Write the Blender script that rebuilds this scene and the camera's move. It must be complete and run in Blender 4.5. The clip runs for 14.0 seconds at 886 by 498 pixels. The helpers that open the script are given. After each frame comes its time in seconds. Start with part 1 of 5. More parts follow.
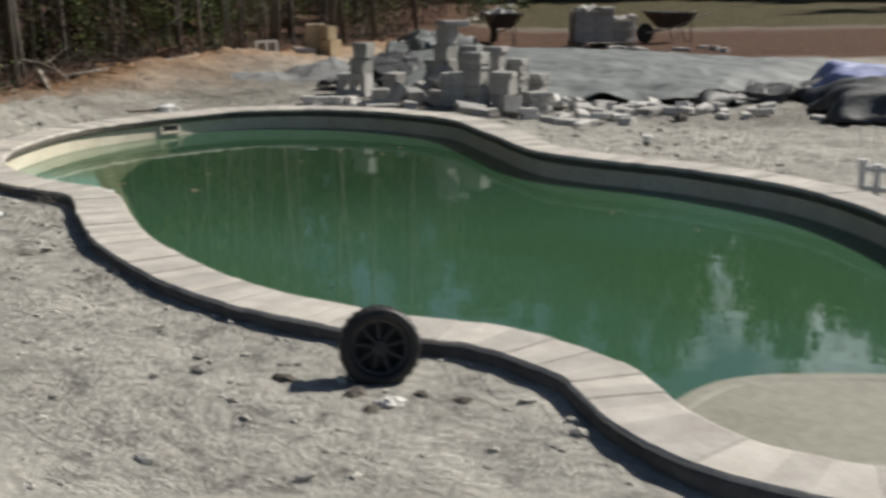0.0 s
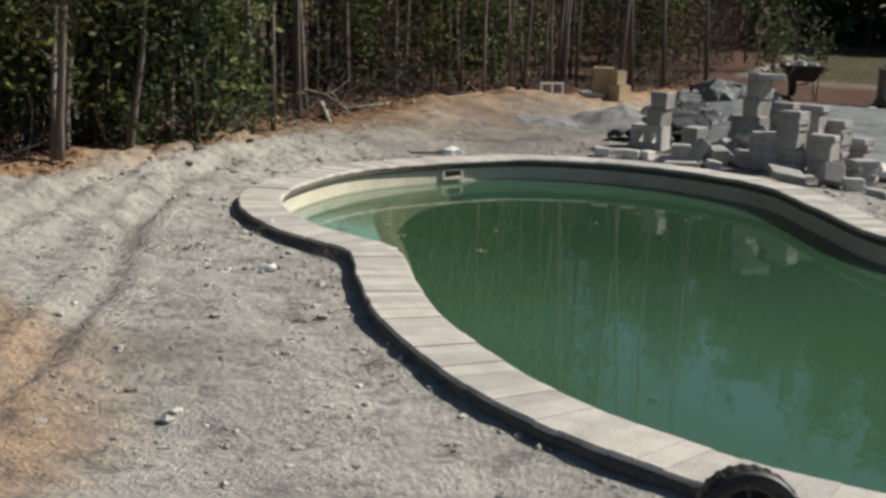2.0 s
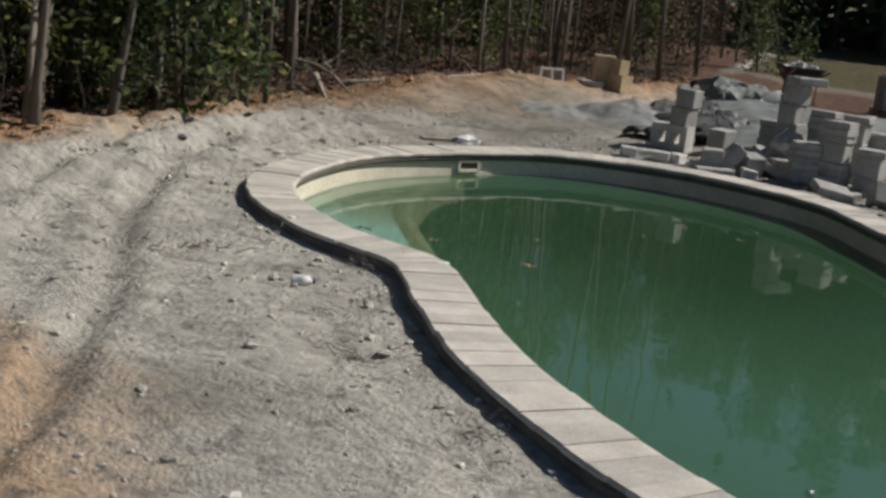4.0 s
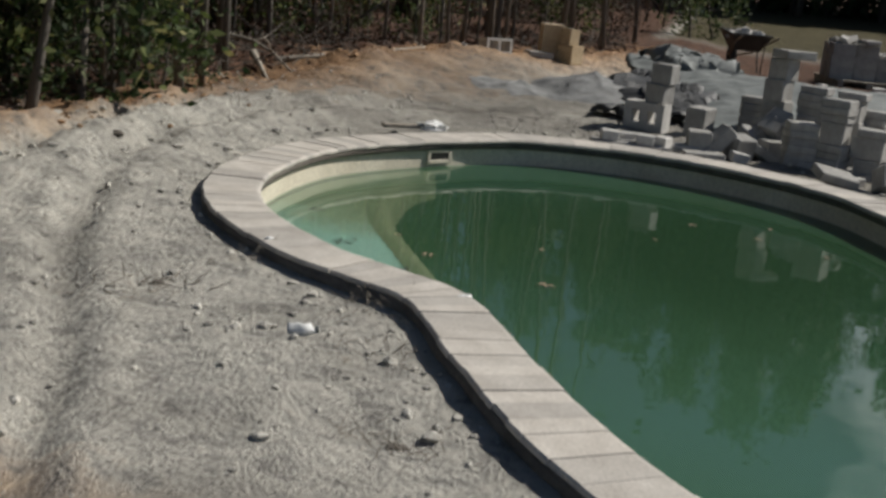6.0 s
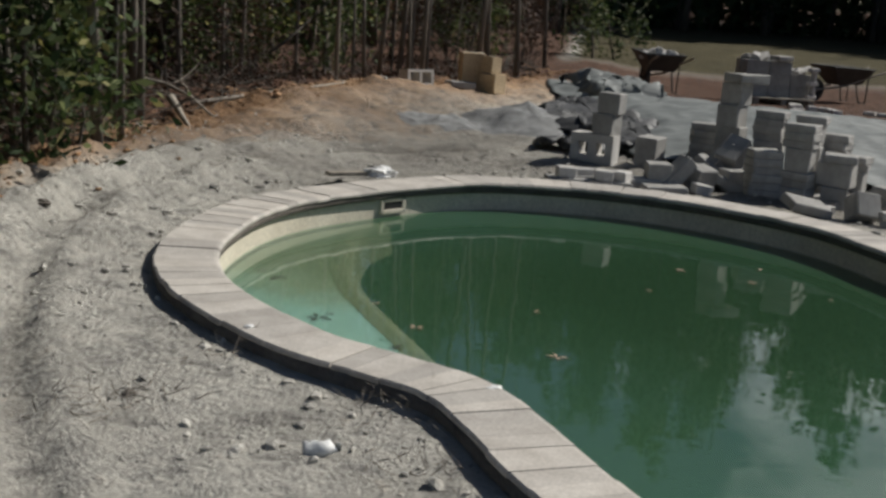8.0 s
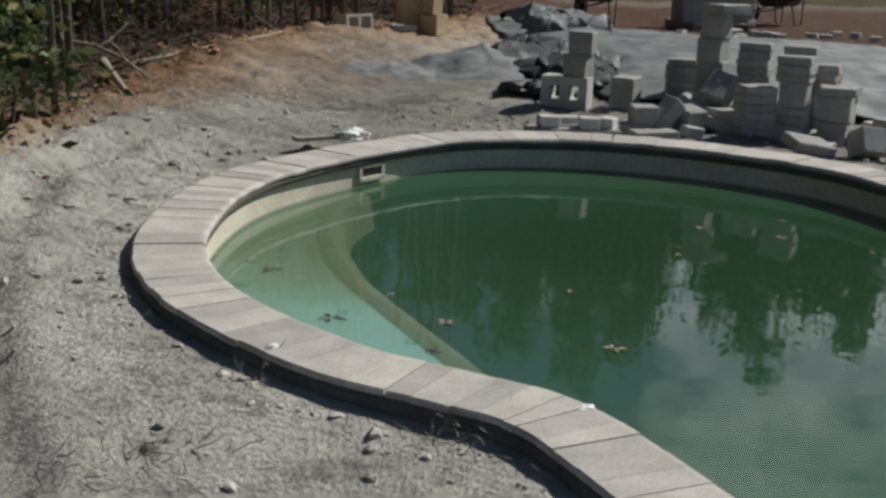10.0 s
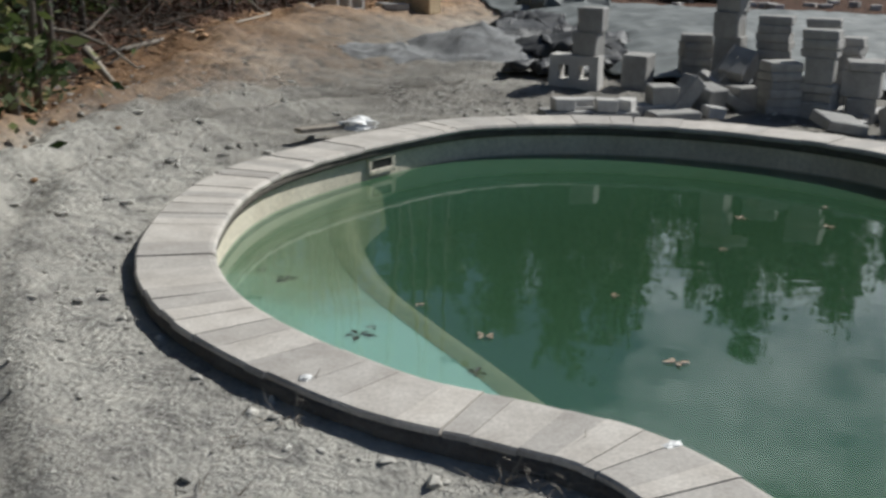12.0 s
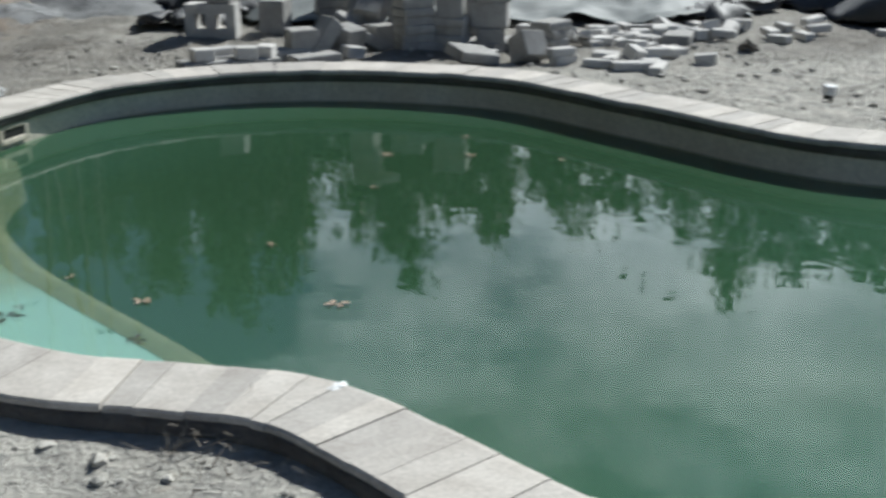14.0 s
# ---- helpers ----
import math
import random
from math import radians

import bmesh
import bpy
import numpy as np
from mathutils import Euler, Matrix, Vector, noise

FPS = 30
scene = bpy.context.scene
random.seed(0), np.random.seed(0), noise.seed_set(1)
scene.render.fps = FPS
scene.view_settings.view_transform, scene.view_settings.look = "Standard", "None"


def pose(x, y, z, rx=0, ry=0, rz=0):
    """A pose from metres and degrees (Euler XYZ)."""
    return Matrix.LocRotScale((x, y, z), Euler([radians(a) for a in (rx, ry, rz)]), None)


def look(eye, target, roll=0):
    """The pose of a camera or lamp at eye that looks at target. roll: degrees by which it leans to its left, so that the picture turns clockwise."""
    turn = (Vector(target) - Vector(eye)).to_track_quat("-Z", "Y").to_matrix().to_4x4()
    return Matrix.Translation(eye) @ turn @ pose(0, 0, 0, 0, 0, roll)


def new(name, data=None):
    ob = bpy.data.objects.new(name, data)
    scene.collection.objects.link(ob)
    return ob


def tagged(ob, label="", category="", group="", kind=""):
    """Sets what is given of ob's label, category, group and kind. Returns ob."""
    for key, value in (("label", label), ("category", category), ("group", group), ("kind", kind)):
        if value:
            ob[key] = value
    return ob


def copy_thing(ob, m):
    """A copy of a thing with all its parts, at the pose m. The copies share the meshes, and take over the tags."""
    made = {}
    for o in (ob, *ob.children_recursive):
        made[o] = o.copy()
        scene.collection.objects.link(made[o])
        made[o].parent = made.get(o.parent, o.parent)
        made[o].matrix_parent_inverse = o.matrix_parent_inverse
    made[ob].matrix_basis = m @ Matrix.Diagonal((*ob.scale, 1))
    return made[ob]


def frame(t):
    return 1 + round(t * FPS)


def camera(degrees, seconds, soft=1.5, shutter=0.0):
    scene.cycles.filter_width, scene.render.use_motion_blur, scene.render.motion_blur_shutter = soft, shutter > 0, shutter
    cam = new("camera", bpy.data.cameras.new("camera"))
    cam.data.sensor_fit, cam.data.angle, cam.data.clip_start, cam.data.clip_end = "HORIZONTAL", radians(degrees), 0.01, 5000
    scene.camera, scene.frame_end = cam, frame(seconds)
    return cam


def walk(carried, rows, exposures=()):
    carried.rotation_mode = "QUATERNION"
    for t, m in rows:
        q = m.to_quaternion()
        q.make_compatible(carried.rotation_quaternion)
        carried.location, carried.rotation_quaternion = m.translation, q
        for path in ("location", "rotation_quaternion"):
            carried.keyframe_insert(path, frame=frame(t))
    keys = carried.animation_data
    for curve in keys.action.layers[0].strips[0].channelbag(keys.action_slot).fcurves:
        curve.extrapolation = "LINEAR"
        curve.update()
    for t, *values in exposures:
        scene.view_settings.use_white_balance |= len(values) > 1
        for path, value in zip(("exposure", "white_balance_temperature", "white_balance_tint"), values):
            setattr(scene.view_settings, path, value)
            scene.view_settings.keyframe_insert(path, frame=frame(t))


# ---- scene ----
cam = camera(39.0, 14.0, soft=3.0, shutter=0.5)
PATH = [
    (0, (0.718, -3.614, 1.576), (0.711, -1.666, 1.124), -0.2),
    (0.5, (0.535, -3.234, 1.592), (0.388, -1.288, 1.154), 0.4),
    (1, (0.386, -2.979, 1.576), (0.175, -1.028, 1.193), 1.8),
    (1.5, (0.28, -2.672, 1.561), (-0.064, -0.748, 1.14), 1.4),
    (2, (0.234, -2.433, 1.576), (-0.167, -0.515, 1.175), 2.2),
    (2.5, (0.064, -2.191, 1.554), (-0.327, -0.275, 1.136), 4.1),
    (5, (-1.149, -0.827, 1.462), (-1.369, 1.108, 1.007), 6.5),
    (5.5, (-1.298, -0.562, 1.433), (-1.465, 1.368, 0.936), 6.3),
    (6, (-1.416, -0.233, 1.481), (-1.544, 1.705, 1.005), 6.4),
    (6.5, (-1.469, -0.026, 1.492), (-1.598, 1.923, 1.059), 4.4),
    (7, (-1.614, 0.165, 1.499), (-1.682, 2.117, 1.07), 3.8),
    (7.5, (-1.799, 0.362, 1.484), (-1.807, 2.317, 1.063), 4.5),
    (10, (-2.484, 1.402, 1.47), (-2.286, 3.324, 0.956), 2.2),
    (10.5, (-2.496, 1.651, 1.471), (-2.304, 3.568, 0.931), 2.0),
    (11, (-2.515, 1.763, 1.457), (-2.384, 3.683, 0.912), 2.1),
    (11.5, (-2.578, 1.858, 1.457), (-2.406, 3.769, 0.891), 1.2),
    (12, (-2.658, 1.946, 1.447), (-2.427, 3.855, 0.897), 1.1),
    (12.5, (-2.674, 1.973, 1.444), (-2.308, 3.862, 0.899), 0.9),
    (13, (-2.662, 1.989, 1.431), (-2.163, 3.841, 0.864), 1.0),
    (13.5, (-2.639, 1.991, 1.424), (-2.044, 3.803, 0.82), 0.3),
    (14, (-2.602, 1.956, 1.451), (-1.867, 3.706, 0.822), -0.5),
]
EXPOSURES = [(0.0, 0.24, 6500, 10), (2.5, 0.22, 6500, 10), (5.0, -0.06, 6450, 10), (7.5, -0.08, 6400, 10), (10.0, -0.12, 6200, 9),
             (11.5, -0.06, 6100, 9), (12.5, 0.22, 6000, 8), (14.0, 0.42, 5850, 6)]
walk(cam, [(t, look(eye, target, roll)) for t, eye, target, roll in PATH], EXPOSURES)

# ---- light ----
SUN_AZ, SUN_EL = 31.0, 41.0          # degrees from +x towards +y, and above the horizon
world = bpy.data.worlds.new("sky")
scene.world = world
world.use_nodes = True
wn = world.node_tree.nodes
wl = world.node_tree.links
wn.clear()
w_out = wn.new("ShaderNodeOutputWorld")
w_bg = wn.new("ShaderNodeBackground")
w_sky = wn.new("ShaderNodeTexSky")
w_sky.sky_type = 'NISHITA'
w_sky.sun_disc = False
w_sky.sun_elevation = radians(SUN_EL)
w_sky.sun_rotation = radians(90 - SUN_AZ)
w_co = wn.new("ShaderNodeTexCoord")
w_map = wn.new("ShaderNodeMapping")
w_map.inputs["Scale"].default_value = (2.2, 2.2, 4.0)
w_map.inputs["Location"].default_value = (2.1, 0.9, 0.4)
w_noise = wn.new("ShaderNodeTexNoise")
w_noise.inputs["Scale"].default_value = 1.3
w_noise.inputs["Detail"].default_value = 7
w_noise.inputs["Roughness"].default_value = 0.62
w_ramp = wn.new("ShaderNodeValToRGB")
w_ramp.color_ramp.elements[0].position = 0.50
w_ramp.color_ramp.elements[1].position = 0.72
w_mix = wn.new("ShaderNodeMixRGB")
w_mix.inputs[2].default_value = (38.0, 38.6, 39.0, 1)
wl.new(w_co.outputs["Generated"], w_map.inputs["Vector"])
wl.new(w_map.outputs["Vector"], w_noise.inputs["Vector"])
# the clouds thicken into a bank below the sun
w_dot = wn.new("ShaderNodeVectorMath")
w_dot.operation = 'DOT_PRODUCT'
w_dot.inputs[1].default_value = (0.50, 0.77, 0.39)
wl.new(w_co.outputs["Generated"], w_dot.inputs[0])
w_bank = wn.new("ShaderNodeMapRange")
w_bank.interpolation_type = 'SMOOTHSTEP'
w_bank.inputs["From Min"].default_value = 0.86
w_bank.inputs["From Max"].default_value = 1.0
w_bank.inputs["To Min"].default_value = -0.15
w_bank.inputs["To Max"].default_value = 0.10
wl.new(w_dot.outputs["Value"], w_bank.inputs["Value"])
w_sum = wn.new("ShaderNodeMath")
w_sum.operation = 'ADD'
wl.new(w_noise.outputs["Fac"], w_sum.inputs[0])
wl.new(w_bank.outputs["Result"], w_sum.inputs[1])
wl.new(w_sum.outputs[0], w_ramp.inputs["Fac"])
wl.new(w_ramp.outputs["Color"], w_mix.inputs[0])
w_gain = wn.new("ShaderNodeMixRGB")
w_gain.blend_type = 'MULTIPLY'
w_gain.inputs[0].default_value = 1.0
w_gain.inputs[2].default_value = (1.04, 1.11, 1.20, 1)
wl.new(w_sky.outputs["Color"], w_gain.inputs[1])
wl.new(w_gain.outputs["Color"], w_mix.inputs[1])
wl.new(w_mix.outputs["Color"], w_bg.inputs["Color"])
w_bg.inputs["Strength"].default_value = 0.040
wl.new(w_bg.outputs["Background"], w_out.inputs["Surface"])

sun_data = bpy.data.lights.new("sun", 'SUN')
sun_data.energy = 5.0
sun_data.angle = radians(0.53)
sun_data.color = (1.0, 0.95, 0.86)
sun = new("sun", sun_data)
sun_dir = Vector((math.cos(radians(SUN_EL)) * math.cos(radians(SUN_AZ)),
                  math.cos(radians(SUN_EL)) * math.sin(radians(SUN_AZ)), math.sin(radians(SUN_EL))))
sun.matrix_world = look(sun_dir * 60, (0, 0, 0))


# ---- materials ----
def mat_base(name):
    m = bpy.data.materials.new(name)
    m.use_nodes = True
    nt = m.node_tree
    return m, nt, nt.nodes["Principled BSDF"]


def ramp(nt, stops):
    r = nt.nodes.new("ShaderNodeValToRGB")
    e = r.color_ramp.elements
    while len(e) < len(stops):
        e.new(0.5)
    for k, (p, c) in enumerate(stops):
        e[k].position = p
        e[k].color = (*c, 1)
    return r


def noise_node(nt, scale, detail=5, rough=0.6, coords="Object", stretch=None):
    tc = nt.nodes.new("ShaderNodeTexCoord")
    n = nt.nodes.new("ShaderNodeTexNoise")
    n.inputs["Scale"].default_value = scale
    n.inputs["Detail"].default_value = detail
    n.inputs["Roughness"].default_value = rough
    if stretch:
        mp = nt.nodes.new("ShaderNodeMapping")
        mp.inputs["Scale"].default_value = stretch
        nt.links.new(tc.outputs[coords], mp.inputs["Vector"])
        nt.links.new(mp.outputs["Vector"], n.inputs["Vector"])
    else:
        nt.links.new(tc.outputs[coords], n.inputs["Vector"])
    return n


def mixrgb(nt, mode, fac, a, b):
    m = nt.nodes.new("ShaderNodeMixRGB")
    m.blend_type = mode
    for sock, v in zip((0, 1, 2), (fac, a, b)):
        if isinstance(v, bpy.types.NodeSocket):
            nt.links.new(v, m.inputs[sock])
        elif isinstance(v, tuple):
            m.inputs[sock].default_value = (*v, 1)
        else:
            m.inputs[sock].default_value = v
    return m.outputs["Color"]


def bump(nt, height, strength, distance, bsdf):
    b = nt.nodes.new("ShaderNodeBump")
    b.inputs["Strength"].default_value = strength
    b.inputs["Distance"].default_value = distance
    nt.links.new(height, b.inputs["Height"])
    nt.links.new(b.outputs["Normal"], bsdf.inputs["Normal"])


def surface(name, dark, light, scale=8.0, fine=60.0, rough=0.85, relief=0.3, depth=0.01, per_piece=0.0, metal=0.0,
            coords="Object", stretch=None, island=False):
    """A weathered surface: two scales of tone, fine relief, and a tone of its own for each piece."""
    m, nt, b = mat_base(name)
    n1 = noise_node(nt, scale, 4, 0.6, coords, stretch)
    n2 = noise_node(nt, fine, 4, 0.7, coords, stretch)
    r = ramp(nt, [(0.3, dark), (0.7, light)])
    nt.links.new(n1.outputs["Fac"], r.inputs["Fac"])
    r2 = ramp(nt, [(0.25, (0.72, 0.72, 0.72)), (0.75, (1.18, 1.18, 1.18))])
    nt.links.new(n2.outputs["Fac"], r2.inputs["Fac"])
    col = mixrgb(nt, 'MULTIPLY', 1.0, r.outputs["Color"], r2.outputs["Color"])
    if per_piece:
        if island:
            oi = nt.nodes.new("ShaderNodeNewGeometry")
            src = oi.outputs["Random Per Island"]
        else:
            oi = nt.nodes.new("ShaderNodeObjectInfo")
            src = oi.outputs["Random"]
        lo, hi = 1 - per_piece, 1 + per_piece
        r3 = ramp(nt, [(0.0, (lo, lo, lo)), (1.0, (hi, hi * 0.99, hi * 0.97))])
        nt.links.new(src, r3.inputs["Fac"])
        col = mixrgb(nt, 'MULTIPLY', 1.0, col, r3.outputs["Color"])
    nt.links.new(col, b.inputs["Base Color"])
    b.inputs["Roughness"].default_value = rough
    b.inputs["Metallic"].default_value = metal
    bump(nt, n2.outputs["Fac"], relief, depth, b)
    return m


def ground_material():
    m, nt, b = mat_base("gravelly_earth")
    n1 = noise_node(nt, 1.6, 7, 0.72)
    n2 = noise_node(nt, 7.0, 6, 0.72)
    n3 = noise_node(nt, 55.0, 4, 0.75)
    grey = ramp(nt, [(0.30, (0.34, 0.325, 0.29)), (0.50, (0.47, 0.45, 0.405)), (0.70, (0.59, 0.565, 0.505))])
    nt.links.new(n1.outputs["Fac"], grey.inputs["Fac"])
    clay = ramp(nt, [(0.3, (0.22, 0.122, 0.062)), (0.52, (0.43, 0.26, 0.142)), (0.75, (0.62, 0.47, 0.31))])
    nt.links.new(n2.outputs["Fac"], clay.inputs["Fac"])
    litter = ramp(nt, [(0.3, (0.045, 0.025, 0.016)), (0.55, (0.12, 0.064, 0.042)), (0.75, (0.24, 0.14, 0.09))])
    nt.links.new(n2.outputs["Fac"], litter.inputs["Fac"])
    grass = ramp(nt, [(0.3, (0.055, 0.048, 0.024)), (0.6, (0.10, 0.085, 0.042)), (0.8, (0.15, 0.115, 0.062))])
    nt.links.new(n1.outputs["Fac"], grass.inputs["Fac"])

    def mask(name, col, over):
        a = nt.nodes.new("ShaderNodeAttribute")
        a.attribute_name = name
        add = nt.nodes.new("ShaderNodeMath")
        add.operation = 'MULTIPLY_ADD'
        add.inputs[1].default_value = 1.3
        nt.links.new(a.outputs["Fac"], add.inputs[0])
        sub = nt.nodes.new("ShaderNodeMath")
        sub.operation = 'SUBTRACT'
        nt.links.new(n2.outputs["Fac"], sub.inputs[0])
        sub.inputs[1].default_value = 0.62
        nt.links.new(sub.outputs[0], add.inputs[2])
        add.use_clamp = True
        return mixrgb(nt, 'MIX', add.outputs[0], over, col)

    col = mask("clay", clay.outputs["Color"], grey.outputs["Color"])
    damp = mixrgb(nt, 'MULTIPLY', 1.0, col, (0.36, 0.34, 0.33))
    col = mask("wet", damp, col)
    col = mask("grass", grass.outputs["Color"], col)
    col = mask("litter", litter.outputs["Color"], col)
    speck = ramp(nt, [(0.28, (0.62, 0.61, 0.60)), (0.5, (0.98, 0.98, 0.98)), (0.74, (1.28, 1.27, 1.25))])
    nt.links.new(n3.outputs["Fac"], speck.inputs["Fac"])
    col = mixrgb(nt, 'MULTIPLY', 0.55, col, speck.outputs["Color"])
    clod = ramp(nt, [(0.36, (0.52, 0.52, 0.53)), (0.47, (0.95, 0.95, 0.95)), (0.66, (1.14, 1.14, 1.13))])
    nt.links.new(n2.outputs["Fac"], clod.inputs["Fac"])
    col = mixrgb(nt, 'MULTIPLY', 0.9, col, clod.outputs["Color"])
    nt.links.new(col, b.inputs["Base Color"])
    b.inputs["Roughness"].default_value = 0.95
    b.inputs["Specular IOR Level"].default_value = 0.2
    h = mixrgb(nt, 'ADD', 0.35, n2.outputs["Fac"], n3.outputs["Fac"])
    bump(nt, h, 1.0, 0.075, b)
    return m


def leaf_material(name, stops, trans=0.3, rough=0.7):
    m, nt, b = mat_base(name)
    g = nt.nodes.new("ShaderNodeNewGeometry")
    r = ramp(nt, stops)
    nt.links.new(g.outputs["Random Per Island"], r.inputs["Fac"])
    oi = nt.nodes.new("ShaderNodeObjectInfo")
    r3 = ramp(nt, [(0, (0.5, 0.56, 0.6)), (0.6, (1.0, 1.0, 1.0)), (1, (1.6, 1.45, 1.1))])
    nt.links.new(oi.outputs["Random"], r3.inputs["Fac"])
    col = mixrgb(nt, 'MULTIPLY', 1.0, r.outputs["Color"], r3.outputs["Color"])
    nt.links.new(col, b.inputs["Base Color"])
    b.inputs["Roughness"].default_value = rough
    b.inputs["Specular IOR Level"].default_value = 0.25
    t = nt.nodes.new("ShaderNodeBsdfTranslucent")
    nt.links.new(col, t.inputs["Color"])
    mx = nt.nodes.new("ShaderNodeMixShader")
    mx.inputs[0].default_value = trans
    nt.links.new(b.outputs["BSDF"], mx.inputs[1])
    nt.links.new(t.outputs["BSDF"], mx.inputs[2])
    nt.links.new(mx.outputs["Shader"], nt.nodes["Material Output"].inputs["Surface"])
    return m


WATER_LEVEL = -0.21


def water_material():
    """Turbid water: a milky green body, a clear part through which the ledges show, and the surface's mirror."""
    m, nt, b = mat_base("green_pool_water")
    n = noise_node(nt, 2.2, 3, 0.5)
    n2 = noise_node(nt, 14.0, 2, 0.5)
    h = mixrgb(nt, 'ADD', 0.05, n.outputs["Fac"], n2.outputs["Fac"])
    tone = noise_node(nt, 0.45, 2, 0.5)
    r = ramp(nt, [(0.35, (0.060, 0.140, 0.066)), (0.65, (0.066, 0.156, 0.102))])
    nt.links.new(tone.outputs["Fac"], r.inputs["Fac"])
    # depth's darkening is painted into the body colour around a fixed point
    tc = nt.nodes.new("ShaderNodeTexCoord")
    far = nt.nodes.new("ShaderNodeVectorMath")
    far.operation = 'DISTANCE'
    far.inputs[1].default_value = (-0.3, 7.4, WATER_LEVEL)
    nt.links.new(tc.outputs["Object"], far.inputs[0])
    painted_depth = nt.nodes.new("ShaderNodeMapRange")
    painted_depth.interpolation_type = 'SMOOTHSTEP'
    painted_depth.inputs["From Min"].default_value = 0.5
    painted_depth.inputs["From Max"].default_value = 3.6
    nt.links.new(far.outputs["Value"], painted_depth.inputs["Value"])
    body = mixrgb(nt, 'MIX', painted_depth.outputs["Result"], (0.036, 0.084, 0.042), r.outputs["Color"])
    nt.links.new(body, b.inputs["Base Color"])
    b.inputs["Roughness"].default_value = 0.02
    b.inputs["IOR"].default_value = 1.33
    bump(nt, h, 0.07, 0.03, b)
    clear = nt.nodes.new("ShaderNodeBsdfPrincipled")
    clear.inputs["Base Color"].default_value = (0.80, 0.94, 0.90, 1)
    clear.inputs["Transmission Weight"].default_value = 1.0
    clear.inputs["Roughness"].default_value = 0.02
    clear.inputs["IOR"].default_value = 1.33
    nt.links.new(b.inputs["Normal"].links[0].from_socket, clear.inputs["Normal"])
    mx = nt.nodes.new("ShaderNodeMixShader")
    mx.inputs[0].default_value = 0.35
    nt.links.new(b.outputs["BSDF"], mx.inputs[1])
    nt.links.new(clear.outputs["BSDF"], mx.inputs[2])
    nt.links.new(mx.outputs["Shader"], nt.nodes["Material Output"].inputs["Surface"])
    return m


M_GROUND = ground_material()
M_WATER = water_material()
M_PAVER = surface("coping_paver_concrete", (0.38, 0.35, 0.315), (0.52, 0.49, 0.45), 6, 70, 0.85, 0.25, 0.006, 0.17)
# mortar colour, dark enough to carry the shade under the rim
M_MORTAR_SHADE = surface("mortar_with_rim_shade", (0.105, 0.090, 0.076), (0.18, 0.158, 0.134), 7, 40, 0.95, 0.9, 0.02)
M_PLASTER = surface("cream_pool_plaster", (0.58, 0.52, 0.41), (0.72, 0.66, 0.54), 3, 40, 0.7, 0.15, 0.005)
# darkness put into the colour, so no sun or shadow edge shows underwater
M_DEEP_DARK = surface("darkened_deep_plaster", (0.002, 0.006, 0.003), (0.003, 0.009, 0.005), 1.1, 9, 0.9, 0.1, 0.01)
M_DEEP_DARK.node_tree.nodes["Principled BSDF"].inputs["Specular IOR Level"].default_value = 0.0


def ledge_material():
    """Pale aqua plaster with a film of tan silt that thickens towards the far end."""
    m, nt, b = mat_base("silted_aqua_plaster")
    tc = nt.nodes.new("ShaderNodeTexCoord")
    sep = nt.nodes.new("ShaderNodeSeparateXYZ")
    nt.links.new(tc.outputs["Object"], sep.inputs[0])
    n = noise_node(nt, 1.5, 5, 0.65)
    add = nt.nodes.new("ShaderNodeMath")
    add.operation = 'MULTIPLY_ADD'
    add.inputs[1].default_value = 1.6
    nt.links.new(n.outputs["Fac"], add.inputs[0])
    nt.links.new(sep.outputs["Y"], add.inputs[2])
    mr = nt.nodes.new("ShaderNodeMapRange")
    mr.inputs["From Min"].default_value = 7.5
    mr.inputs["From Max"].default_value = 8.7
    nt.links.new(add.outputs[0], mr.inputs["Value"])
    r = ramp(nt, [(0.0, (0.46, 0.69, 0.66)), (0.6, (0.36, 0.385, 0.28)), (1.0, (0.27, 0.26, 0.17))])
    nt.links.new(mr.outputs["Result"], r.inputs["Fac"])
    nt.links.new(r.outputs["Color"], b.inputs["Base Color"])
    b.inputs["Roughness"].default_value = 0.8
    return m


M_SHELF = ledge_material()
M_TAN = surface("silted_tan_plaster", (0.19, 0.175, 0.105), (0.27, 0.245, 0.15), 2.5, 18, 0.85, 0.1, 0.01)
M_BEIGE = surface("wet_beige_plaster", (0.20, 0.195, 0.155), (0.27, 0.26, 0.21), 1.5, 18, 0.7, 0.08, 0.005)
M_CMU = surface("grey_concrete_block", (0.27, 0.263, 0.25), (0.42, 0.41, 0.392), 7, 90, 0.95, 0.5, 0.006, 0.12)
M_BRICK = surface("pale_concrete_brick", (0.50, 0.485, 0.46), (0.66, 0.64, 0.61), 7, 90, 0.95, 0.4, 0.005, 0.15)
M_BARK = surface("grey_bark", (0.05, 0.042, 0.033), (0.14, 0.12, 0.098), 3, 26, 0.95, 0.8, 0.02, 0.3, stretch=(1, 1, 0.15))
M_PALEBARK = surface("pale_grey_bark", (0.11, 0.097, 0.082), (0.24, 0.215, 0.183), 3, 26, 0.95, 0.8, 0.02, 0.35, stretch=(1, 1, 0.15))
M_DEADWOOD = surface("bleached_dead_wood", (0.22, 0.19, 0.155), (0.42, 0.38, 0.32), 4, 30, 0.9, 0.6, 0.01, 0.1)
M_LEAF = leaf_material("evergreen_leaves", [(0.0, (0.022, 0.040, 0.016)), (0.5, (0.048, 0.076, 0.028)), (0.85, (0.10, 0.125, 0.05)), (1.0, (0.19, 0.185, 0.085))])
